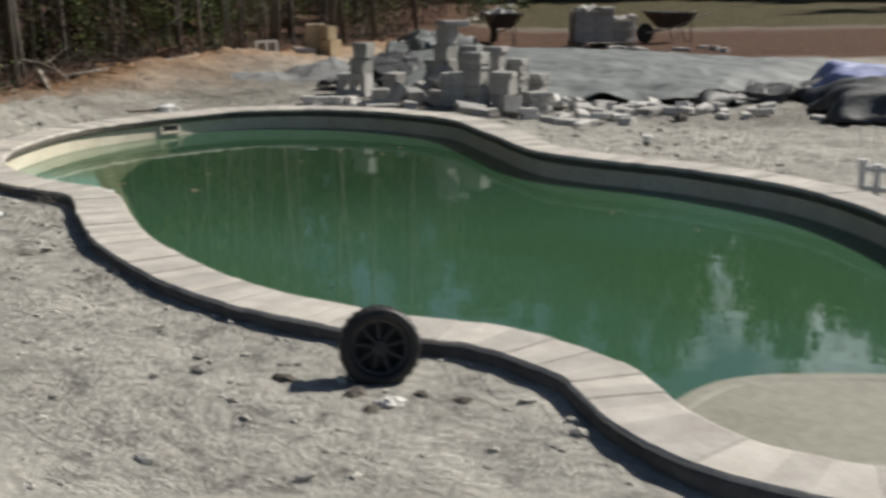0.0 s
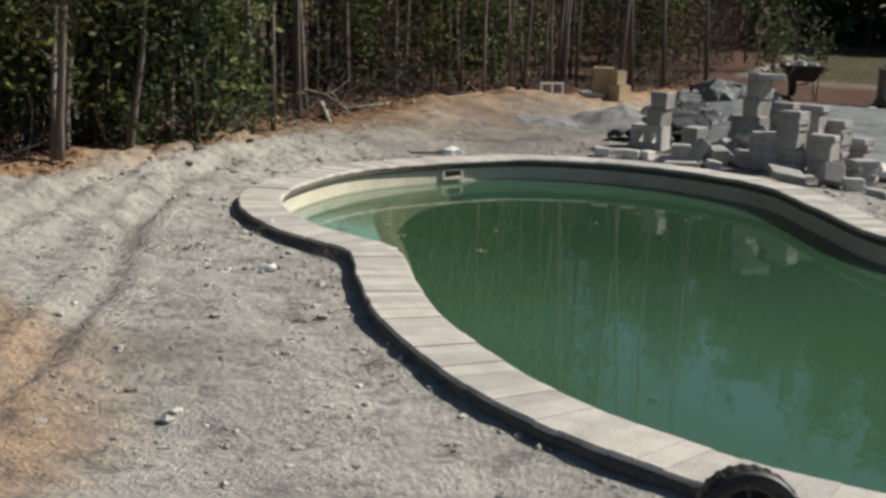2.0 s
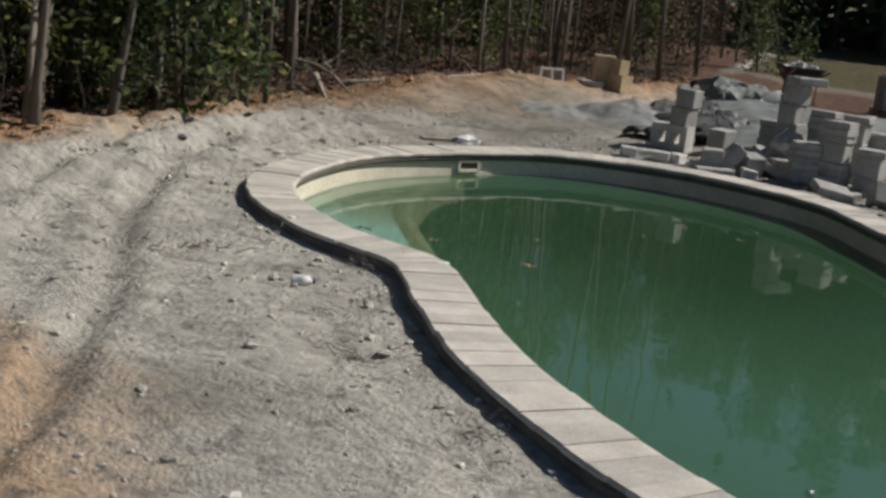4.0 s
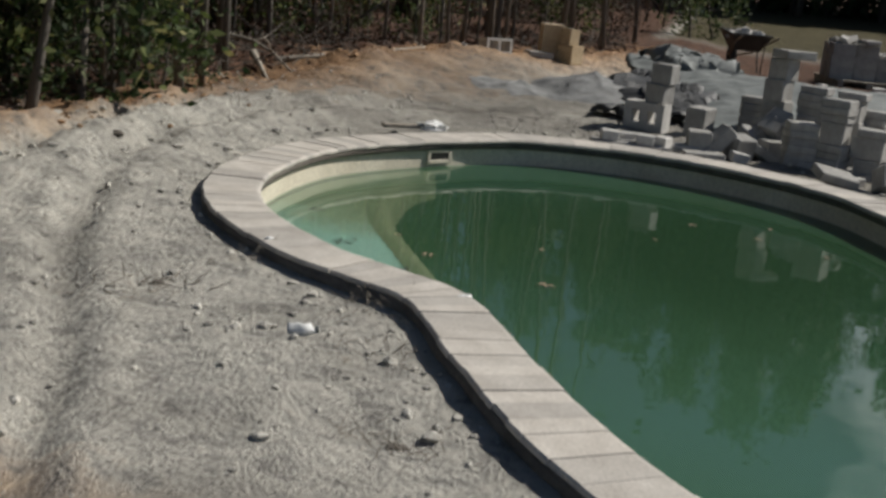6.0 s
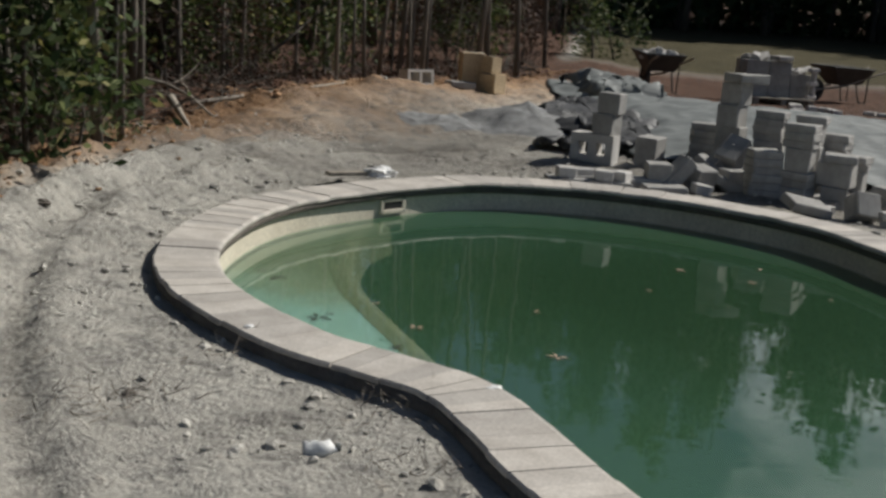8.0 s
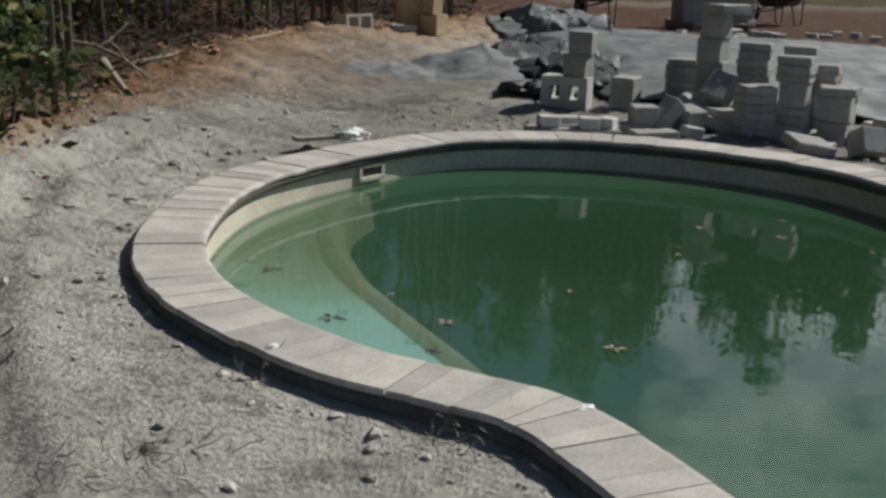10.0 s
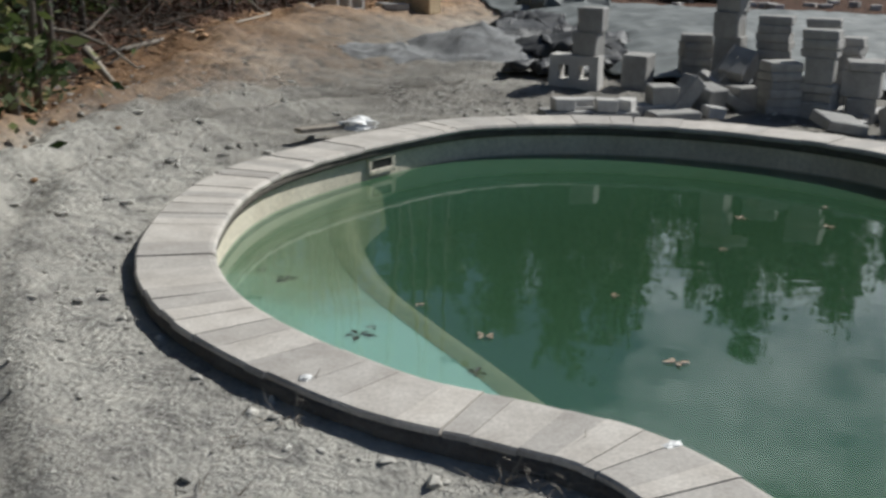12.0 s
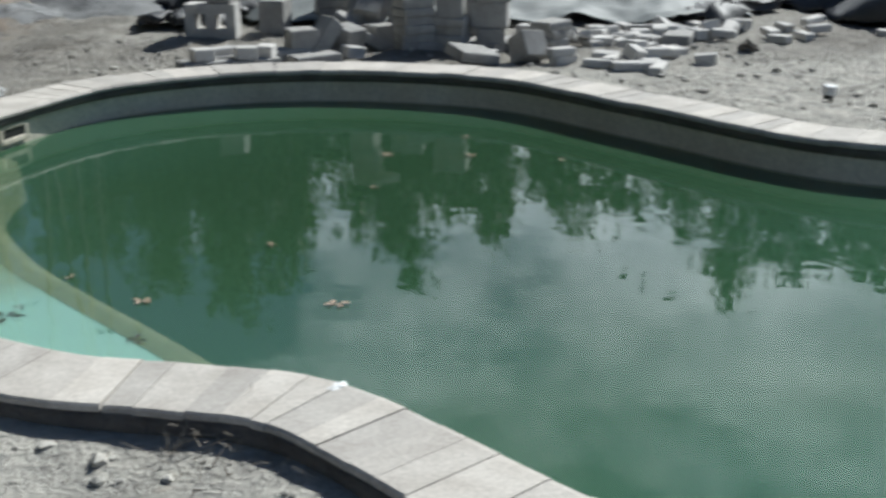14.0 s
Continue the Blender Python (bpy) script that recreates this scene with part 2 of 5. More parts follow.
# yellower leaves, with the sun on the wood's edge put into their colour
M_OLIVE_SUNLIT = leaf_material("sun_lightened_olive_leaves", [(0.0, (0.028, 0.046, 0.014)), (0.4, (0.068, 0.090, 0.025)), (0.8, (0.14, 0.155, 0.05)), (1.0, (0.22, 0.19, 0.09))])
M_NEEDLE = leaf_material("pine_needles", [(0.0, (0.030, 0.055, 0.022)), (0.6, (0.06, 0.095, 0.036)), (1.0, (0.10, 0.13, 0.055))], 0.15, 0.6)
M_DRY = leaf_material("dry_brown_leaves", [(0.0, (0.035, 0.018, 0.012)), (0.6, (0.075, 0.04, 0.027)), (1.0, (0.15, 0.09, 0.058))], 0.15, 0.7)
M_RUBBER = surface("dull_black_plastic", (0.010, 0.010, 0.010), (0.022, 0.021, 0.020), 8, 60, 0.55, 0.15, 0.003)
M_HUB = surface("worn_grey_plastic", (0.030, 0.030, 0.029), (0.060, 0.058, 0.055), 8, 60, 0.5, 0.15, 0.003)
M_TARP = surface("grey_green_tarp", (0.10, 0.113, 0.11), (0.21, 0.225, 0.22), 1.3, 7, 0.68, 0.4, 0.03, stretch=(0.22, 1.6, 1))
M_TARP_DARK = surface("black_tarp", (0.026, 0.027, 0.028), (0.07, 0.072, 0.075), 2, 14, 0.6, 0.4, 0.02)
M_TARP_BLUE = surface("blue_tarp", (0.22, 0.25, 0.46), (0.42, 0.45, 0.62), 2, 14, 0.4, 0.4, 0.02)
M_CARD = surface("tan_cardboard", (0.44, 0.33, 0.20), (0.56, 0.44, 0.29), 5, 40, 0.9, 0.15, 0.003, 0.08)
M_WHITE = surface("white_plastic", (0.66, 0.66, 0.64), (0.80, 0.80, 0.78), 9, 50, 0.45, 0.1, 0.003)
M_STEEL = surface("dark_painted_steel", (0.020, 0.020, 0.019), (0.05, 0.047, 0.042), 6, 50, 0.55, 0.2, 0.003)
M_GRAVEL = surface("grey_gravel", (0.19, 0.193, 0.195), (0.32, 0.32, 0.315), 5, 60, 0.95, 0.9, 0.02)
M_STONE = surface("loose_stones", (0.28, 0.267, 0.24), (0.52, 0.50, 0.455), 9, 80, 0.95, 0.5, 0.005, 0.35, island=True)


# ---- building helpers ----
def finish(name, bm, material, parent=None, label="", smooth=False):
    me = bpy.data.meshes.new(name)
    bm.normal_update()
    bm.to_mesh(me)
    bm.free()
    me.materials.append(material)
    if smooth:
        me.polygons.foreach_set("use_smooth", [True] * len(me.polygons))
    ob = new(name, me)
    if parent:
        ob.parent = parent
    if label:
        ob["label"] = label
    return ob


def part(name, bm, material, parent, label="", smooth=False):
    return finish(name, bm, material, parent, label, smooth)


def from_arrays(name, verts, faces, material, parent=None, smooth=False):
    me = bpy.data.meshes.new(name)
    me.from_pydata(verts, [], faces)
    me.materials.append(material)
    if smooth:
        me.polygons.foreach_set("use_smooth", [True] * len(me.polygons))
    ob = new(name, me)
    if parent:
        ob.parent = parent
    return ob


def thing(name, m, label, category, group="", kind=""):
    e = new(name)
    e.empty_display_size = 0.1
    e.matrix_world = m
    return tagged(e, label, category, group, kind)


def box(bm, sx, sy, sz, m=Matrix(), bevel=0.0, rough=0.0):
    """A box standing on z = 0 of m, with bevelled and slightly uneven edges."""
    made = bmesh.ops.create_cube(bm, size=1.0, matrix=m @ Matrix.Translation((0, 0, sz / 2)) @ Matrix.Diagonal((sx, sy, sz, 1)))
    vs = made["verts"]
    if rough:
        for v in vs:
            v.co += Vector([random.uniform(-rough, rough) for _ in range(3)])
    if bevel:
        es = list({e for v in vs for e in v.link_edges})
        bmesh.ops.bevel(bm, geom=es, offset=bevel, segments=1, affect='EDGES')


def tube(bm, pts, radii, sides=7, cap=True):
    rings = []
    for k, (p, r) in enumerate(zip(pts, radii)):
        a = Vector(pts[max(k - 1, 0)])
        c = Vector(pts[min(k + 1, len(pts) - 1)])
        q = (c - a).to_track_quat("Z", "Y").to_matrix()
        rings.append([bm.verts.new(Vector(p) + q @ Vector((r * math.cos(2 * math.pi * i / sides), r * math.sin(2 * math.pi * i / sides), 0))) for i in range(sides)])
    for u, v in zip(rings, rings[1:]):
        for i in range(sides):
            bm.faces.new((u[i], u[(i + 1) % sides], v[(i + 1) % sides], v[i]))
    if cap:
        bm.faces.new(list(reversed(rings[0])))
        bm.faces.new(rings[-1])


def lathe(bm, profile, sides=24, m=Matrix(), closed=False):
    """Turns (radius, height) pairs about the z axis of m."""
    rings = [[bm.verts.new(m @ Vector((r * math.cos(2 * math.pi * i / sides), r * math.sin(2 * math.pi * i / sides), z))) for i in range(sides)] for r, z in profile]
    pairs = list(zip(rings, rings[1:]))
    if closed:
        pairs.append((rings[-1], rings[0]))
    for u, v in pairs:
        for i in range(sides):
            bm.faces.new((u[i], u[(i + 1) % sides], v[(i + 1) % sides], v[i]))


def spline(points, count, closed=True):
    """Evenly spaced points on a smooth curve through the given ones."""
    p = [np.array(q, float) for q in points]
    n = len(p)
    out = []
    for k in range(n if closed else n - 1):
        a, b, c, d = ((p[(k + j) % n] if closed else p[min(max(k + j, 0), n - 1)]) for j in (-1, 0, 1, 2))
        for u in np.linspace(0, 1, 24, endpoint=False):
            out.append(0.5 * (2 * b + (c - a) * u + (2 * a - 5 * b + 4 * c - d) * u * u + (3 * b - a - 3 * c + d) * u ** 3))
    if closed:
        out.append(out[0])
    else:
        out.append(p[-1])
    out = np.array(out)
    run = np.r_[0, np.cumsum(np.hypot(*np.diff(out, axis=0).T))]
    at = np.linspace(0, run[-1], count, endpoint=not closed)
    return np.stack([np.interp(at, run, out[:, i]) for i in (0, 1)], axis=1), run[-1]


def offset(curve, d):
    t = np.roll(curve, -1, axis=0) - np.roll(curve, 1, axis=0)
    t /= np.hypot(t[:, 0], t[:, 1])[:, None]
    return curve + d * np.stack([t[:, 1], -t[:, 0]], axis=1) * SIDE


def inside(px, py, poly):
    hit = np.zeros(np.shape(px), bool)
    x, y = poly[:, 0], poly[:, 1]
    for k in range(len(poly)):
        x0, y0, x1, y1 = x[k - 1], y[k - 1], x[k], y[k]
        if y0 == y1:
            continue
        cross = ((y0 > py) != (y1 > py)) & (px < (x1 - x0) * (py - y0) / (y1 - y0) + x0)
        hit ^= cross
    return hit


def line_distance(px, py, pts):
    best = np.full(np.shape(px), 1e9)
    for (x0, y0), (x1, y1) in zip(pts, pts[1:]):
        u = np.clip(((px - x0) * (x1 - x0) + (py - y0) * (y1 - y0)) / ((x1 - x0) ** 2 + (y1 - y0) ** 2), 0, 1)
        best = np.minimum(best, np.hypot(px - x0 - u * (x1 - x0), py - y0 - u * (y1 - y0)))
    return best


def smoothstep(a, b, x):
    u = np.clip((x - a) / (b - a), 0, 1)
    return u * u * (3 - 2 * u)


# ---- plan ----
POOL = [(2.35, 0.18), (1.85, 0.25), (1.60, 0.60), (1.42, 1.18), (0.98, 1.68), (0.48, 1.89), (-0.27, 2.46), (-0.94, 3.40), (-1.30, 4.20),
        (-1.60, 4.98), (-1.94, 5.31), (-2.34, 5.60), (-2.86, 6.38), (-3.00, 7.30), (-2.72, 8.50), (-1.75, 9.64), (-0.92, 9.90), (-0.05, 9.68), (0.72, 9.02),
        (1.10, 7.95), (1.55, 6.72), (2.60, 5.85), (3.30, 4.80), (3.50, 3.20), (3.15, 1.20)]
N_POOL = 320
INNER, POOL_LENGTH = spline(POOL, N_POOL)
SIDE = 1.0
SIDE = 1.0 if abs(np.mean(np.abs(offset(INNER, 0.3) - INNER.mean(0))) ) > np.mean(np.abs(INNER - INNER.mean(0))) else -1.0
WIDTH = 0.32
OUTER = offset(INNER, WIDTH)
WATER_Z = WATER_LEVEL
WOODS = [(-7.6, -6.0), (-5.9, 3.0), (-5.15, 6.3), (-4.72, 8.4), (-4.32, 10.1), (-4.05, 11.6), (-3.75, 13.2), (-3.2, 14.9), (-2.2, 16.5), (-0.9, 18.2), (0.3, 22.5), (1.5, 30.0), (3.5, 46.0), (6.0, 56.0)]
WOODS_AREA = np.array(WOODS + [(10.0, 60.0), (400.0, 62.0), (400.0, 600.0), (-500.0, 600.0), (-500.0, -6.0)])
TRACKS = [[(-1.9, -2.0), (-2.6, 2.4), (-3.1, 4.1), (-3.6, 5.4), (-3.92, 6.8), (-3.95, 8.3), (-3.5, 9.7), (-2.8, 11.0), (-1.4, 12.0)],
          [(-3.2, -2.0), (-3.9, 2.4), (-4.15, 4.4), (-4.35, 6.0), (-4.42, 7.6), (-4.15, 9.2), (-3.6, 10.7), (-2.8, 12.0), (-1.6, 13.2)]]
MOUNDS = [(-2.3, 14.9, 1.3, 0.16), (-3.2, 13.2, 1.1, 0.14), (-4.5, 9.3, 0.6, 0.06), (-4.85, 7.0, 0.5, 0.14), (2.8, 14.6, 3.2, 0.22)]


def ground_height(x, y):
    """Height of the earth at (x, y), before its roughness."""
    x, y = np.asarray(x, float), np.asarray(y, float)
    z = -0.088 - 0.067 * smoothstep(0.5, 3.5, x) + 0.03 * smoothstep(9, 10.8, y) * smoothstep(2.6, 1.4, x) + 0.02 * smoothstep(10, 14, y) + 0.01 * smoothstep(2, -3, y)
    for mx, my, r, h in MOUNDS:
        z = z + h * np.exp(-((x - mx) ** 2 + (y - my) ** 2) / (0.45 * r * r))
    edge = line_distance(x, y, WOODS)
    z = z + 0.13 * np.exp(-(edge - 0.5) ** 2 / 0.5) * smoothstep(40, 15, y)
    for tr in TRACKS:
        d = line_distance(x, y, tr)
        z = z - 0.055 * np.exp(-d * d / 0.006) + 0.035 * np.exp(-(d - 0.17) ** 2 / 0.006)
    return z + 0.5 * smoothstep(24, 75, y) * smoothstep(-5, 12, x)


# ---- ground ----
def axis_steps(lo, hi, step, reach):
    mid = np.arange(lo, hi, step)
    grow, out = step, []
    v = 0.0
    while v < reach:
        grow *= 1.18
        v += grow
        out.append(v)
    out = np.array(out)
    return np.r_[lo - out[::-1], mid, mid[-1] + out]


gx = axis_steps(-6.2, 5.2, 0.075, 700)
gy = axis_steps(-1.5, 18.0, 0.075, 700)
GX, GY = np.meshgrid(gx, gy)
GZ = ground_height(GX, GY)
rough = np.array([noise.fractal(Vector((x * 1.6, y * 1.6, 0.3)), 1.0, 2.0, 5) for x, y in zip(GX.ravel(), GY.ravel())]).reshape(GX.shape)
clods = np.array([noise.noise(Vector((x * 7.5, y * 7.5, 4.1))) for x, y in zip(GX.ravel(), GY.ravel())]).reshape(GX.shape)
to_coping = np.where(inside(GX, GY, OUTER), 0, line_distance(GX, GY, [tuple(q) for q in OUTER[::4]] + [tuple(OUTER[0])]))
calm = 0.35 + 0.65 * smoothstep(0.0, 0.6, to_coping)
GZ = GZ + calm * (0.030 * rough + 0.032 * np.maximum(clods, -0.15) + 0.02 * smoothstep(1.6, 0.2, line_distance(GX, GY, WOODS)) * clods)
bank = smoothstep(2.2, 0.3, line_distance(GX, GY, WOODS)) * (GY < 20)
lumps = np.array([noise.fractal(Vector((x * 2.6, y * 2.6, 7.7)), 0.9, 2.1, 4) for x, y in zip(GX.ravel(), GY.ravel())]).reshape(GX.shape)
GZ = GZ + bank * (0.085 * np.maximum(lumps, -0.4) + 0.03)
GZ = GZ + 0.016 * np.exp(-to_coping ** 2 / 0.05)
hole = inside(GX, GY, offset(INNER, 0.16))
index = -np.ones(GX.shape, int)
keep = ~hole
index[keep] = np.arange(keep.sum())
gverts = np.stack([GX[keep], GY[keep], GZ[keep]], axis=1)
a, b_, c, d_ = index[:-1, :-1], index[:-1, 1:], index[1:, 1:], index[1:, :-1]
quads = np.stack([a, b_, c, d_], axis=-1).reshape(-1, 4)
quads = quads[(quads >= 0).all(axis=1)]
ground = from_arrays("ground", gverts.tolist(), quads.tolist(), M_GROUND, smooth=True)
tagged(ground, "pale grey gravelly earth with orange clay and ruts", "ground", kind="structure")
ex, ey = gverts[:, 0], gverts[:, 1]
edge = line_distance(ex, ey, WOODS)
in_woods = inside(ex, ey, WOODS_AREA)
swirl = np.array([noise.noise(Vector((x * 0.8, y * 0.8, 9.0))) for x, y in zip(ex, ey)])
clay_near = np.clip(1.05 - edge / (0.55 + 0.4 * swirl + 1.5 * smoothstep(9, 13, ey)), 0, 1) * (ey < 22)
clay_line = np.interp(ey, [1.2, 1.9, 2.4, 2.8, 3.6, 4.3, 5.2], [-1.62, -1.9, -2.13, -2.46, -3.18, -3.9, -5.2])
clay_left = smoothstep(-0.15, 0.55, clay_line - ex + 0.55 * swirl) * (ey < 6) * 0.62
brown_back = smoothstep(16.8, 19.5, ey + 0.25 * (ex - 2) * (ex < 2) + 0.8 * swirl) * smoothstep(28.5, 25.0, ey - 0.15 * ex) * smoothstep(-3, 0, ex) * smoothstep(34, 16, ex) * 0.88
masks = {"clay": np.clip(0.92 * clay_near + clay_left, 0, 0.88), "litter": np.maximum(np.where(in_woods, smoothstep(0.0, 0.5, edge), 0.0), brown_back),
         "grass": smoothstep(25.5, 28, ey - 0.15 * ex) * (~in_woods) + smoothstep(12, 18, ex) * (ey < 25),
         "wet": np.clip(0.30 * np.exp(-line_distance(ex, ey, TRACKS[0]) ** 2 / 0.006) * (0.6 + 1.6 * swirl), 0, 0.3)
         + np.clip(0.40 * np.exp(-((ex + 2.2) ** 2 + (ey - 2.7) ** 2) / 0.16) * (0.7 + swirl), 0, 1)
         + np.clip(0.52 * smoothstep(8.6, 10.4, ey) * smoothstep(17, 13, ey) * (1 + 0.9 * swirl), 0, 0.6)}
for key, value in masks.items():
    at = ground.data.attributes.new(key, 'FLOAT', 'POINT')
    at.data.foreach_set("value", np.clip(value, 0, 1).astype(np.float32))

GXL, GYL = gx.tolist(), gy.tolist()
GZL = GZ.tolist()


def ground_at(x, y):
    """The height of the finished earth at (x, y)."""
    i = min(max(int(np.searchsorted(gx, x)) - 1, 0), len(GXL) - 2)
    j = min(max(int(np.searchsorted(gy, y)) - 1, 0), len(GYL) - 2)
    u = (x - GXL[i]) / (GXL[i + 1] - GXL[i])
    v = (y - GYL[j]) / (GYL[j + 1] - GYL[j])
    return (1 - v) * ((1 - u) * GZL[j][i] + u * GZL[j][i + 1]) + v * ((1 - u) * GZL[j + 1][i] + u * GZL[j + 1][i + 1])


# ---- pool shell, water, coping ----
def strip(name, rings, material, parent=None, smooth=True, closed=True):
    verts, faces = [], []
    for curve, z in rings:
        zz = np.full(len(curve), z) if np.isscalar(z) else z
        verts += np.stack([curve[:, 0], curve[:, 1], zz], axis=1).tolist()
    n = len(rings[0][0])
    for k in range(len(rings) - 1):
        for i in range(n if closed else n - 1):
            j = (i + 1) % n
            faces.append((k * n + i, k * n + j, (k + 1) * n + j, (k + 1) * n + i))
    return from_arrays(name, verts, faces, material, parent, smooth)


pool = thing("pool_shell", Matrix(), "freeform plastered pool shell with darkened deep walls and floor", "pool", kind="structure")
wall_line = offset(INNER, 0.03)
# dark strip standing for the shade under the pavers' lip
strip("mortar_line", [(offset(INNER, 0.036), -0.03), (offset(INNER, 0.002), -0.033), (offset(INNER, 0.004), -0.076), (wall_line, -0.084)], M_MORTAR_SHADE, pool)
strip("pool_wall", [(wall_line, -0.05), (wall_line, -0.26)], M_PLASTER, pool)
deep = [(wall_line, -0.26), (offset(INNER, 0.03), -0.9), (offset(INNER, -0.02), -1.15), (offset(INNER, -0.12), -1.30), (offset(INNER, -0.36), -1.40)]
strip("deep_wall", deep, M_DEEP_DARK, pool)
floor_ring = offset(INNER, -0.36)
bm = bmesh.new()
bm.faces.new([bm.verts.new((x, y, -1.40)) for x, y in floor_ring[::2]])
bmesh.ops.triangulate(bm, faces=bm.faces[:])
part("pool_floor", bm, M_DEEP_DARK, pool)


def shelf(name, line, z, material, rim_material, depth):
    """A shallow ledge that fills the pool on one side of a curved line."""
    curve, _ = spline(line, 40, closed=False)
    near = [int(np.argmin(np.hypot(*(wall_line - q).T))) for q in (curve[0], curve[-1])]
    run = []
    i = near[1]
    span = (near[0] - near[1]) % N_POOL
    step = 1 if span < N_POOL / 2 else -1
    while i != near[0]:
        run.append(wall_line[i])
        i = (i + step) % N_POOL
    bm = bmesh.new()
    bm.faces.new([bm.verts.new((x, y, z)) for x, y in list(curve) + run[::2]])
    bmesh.ops.triangulate(bm, faces=bm.faces[:])
    bmesh.ops.recalc_face_normals(bm, faces=bm.faces[:])
    ob = part(name, bm, material, pool)
    t = np.gradient(curve, axis=0)
    t /= np.hypot(t[:, 0], t[:, 1])[:, None]
    nrm = np.stack([-t[:, 1], t[:, 0]], axis=1)
    strip("ledge_rim", [(curve - nrm * 0.09, z + 0.003), (curve - nrm * 0.03, z + 0.005), (curve, z + 0.003), (curve + nrm * 0.035, z - 0.03), (curve + nrm * 0.07, z - 0.11), (curve + nrm * 0.10, z - depth)],
          rim_material, pool, closed=False)
    return ob


shelf("entry_ledge", [(-2.22, 9.18), (-2.38, 8.75), (-2.40, 8.0), (-2.31, 7.35), (-2.14, 6.82), (-1.90, 6.15), (-1.64, 5.35)], -0.36, M_SHELF, M_TAN, 0.85)
shelf("sun_ledge", [(3.22, 1.36), (2.8, 1.48), (2.35, 1.53), (1.92, 1.43), (1.56, 0.98)], -0.205, M_BEIGE, M_BEIGE, 0.85)

bm = bmesh.new()
bm.faces.new([bm.verts.new((x, y, WATER_Z)) for x, y in wall_line])
bmesh.ops.triangulate(bm, faces=bm.faces[:])
bmesh.ops.recalc_face_normals(bm, faces=bm.faces[:])
for f in bm.faces:
    if f.normal.z < 0:
        f.normal_flip()
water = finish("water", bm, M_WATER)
water.visible_shadow = False
tagged(water, "still green algae-tinted pool water reflecting the trees", "water", kind="structure")

beam_out = offset(INNER, WIDTH + 0.002)
wob = np.array([0.012 * noise.noise(Vector((x * 3, y * 3, 1))) for x, y in INNER])
# mortar bed; its dark outer face also stands for the rim's shaded side
coping = strip("pool_coping", [(offset(INNER, 0.035), -0.055), (offset(INNER, WIDTH - 0.06), -0.045), (beam_out + 0.25 * wob[:, None], -0.021), (beam_out + wob[:, None], -0.07), (beam_out + 1.4 * wob[:, None], -0.13), (offset(INNER, WIDTH + 0.02), -0.34)], M_MORTAR_SHADE)
tagged(coping, "pool rim of pale pavers on a mortar bed darkened as if shaded", "coping", kind="structure")


def curve_at(s, d):
    """The point d metres outside the pool's edge, s of the way round, and the outward way."""
    f = (s % 1.0) * N_POOL
    i = int(f)
    u = f - i
    p = INNER[i % N_POOL] * (1 - u) + INNER[(i + 1) % N_POOL] * u
    t = INNER[(i + 2) % N_POOL] - INNER[(i - 1) % N_POOL]
    t = t / np.hypot(*t)
    nrm = np.array([t[1], -t[0]]) * SIDE
    return p + nrm * d


def paver(s0, s1):
    gap = 0.0012 / POOL_LENGTH
    lift = random.uniform(-0.0035, 0.0035)
    out = WIDTH + random.uniform(-0.004, 0.006)
    prof = [(0.004, -0.034), (-0.006, -0.030), (-0.008, -0.016), (0.004, -0.003), (0.022, 0.0), (out - 0.008, 0.0), (out, -0.007), (out, -0.022)]
    ends = []
    bm = bmesh.new()
    for s in (s0 + gap, (s0 + s1) / 2, s1 - gap):
        ends.append([bm.verts.new((*curve_at(s, d), z + lift)) for d, z in prof])
    for u, v in zip(ends, ends[1:]):
        for i in range(len(prof) - 1):
            bm.faces.new((u[i], u[i + 1], v[i + 1], v[i]))
    bm.faces.new(ends[0])
    bm.faces.new(list(reversed(ends[-1])))
    bmesh.ops.recalc_face_normals(bm, faces=bm.faces[:])
    return part("paver", bm, M_PAVER, coping)

# ---- woods ----
def leaf_quads(centres, size, spread=0.35, droop=0.0):
    """Small pointed leaves, one at each centre."""
    n = len(centres)
    rng = np.random.default_rng(n)
    ax = rng.normal(size=(n, 3))
    ax[:, 2] = ax[:, 2] * 0.6 - droop
    ax /= np.linalg.norm(ax, axis=1)[:, None]
    sd = np.cross(ax, rng.normal(size=(n, 3)))
    sd /= np.linalg.norm(sd, axis=1)[:, None] + 1e-9
    ln = size * rng.uniform(1 - spread, 1 + spread, (n, 1))
    wd = ln * 0.42
    v = np.stack([centres - ax * ln * 0.5, centres + sd * wd * 0.5, centres + ax * ln * 0.5, centres - sd * wd * 0.5], axis=1).reshape(-1, 3)
    return v


def leaf_object(name, centres, size, material, parent, droop=0.0):
    v = leaf_quads(centres, size, droop=droop)
    n = len(centres)
    f = np.arange(4 * n).reshape(n, 4)
    return from_arrays(name, v.tolist(), f.tolist(), material, parent)


def crooked(start, way, length, bend, steps, rng, sag=0.0):
    pts = [np.array(start, float)]
    way = np.array(way, float) / np.linalg.norm(way)
    for k in range(steps):
        way = way + rng.normal(size=3) * bend + np.array([0, 0, sag])
        way /= np.linalg.norm(way)
        pts.append(pts[-1] + way * length / steps)
    return pts


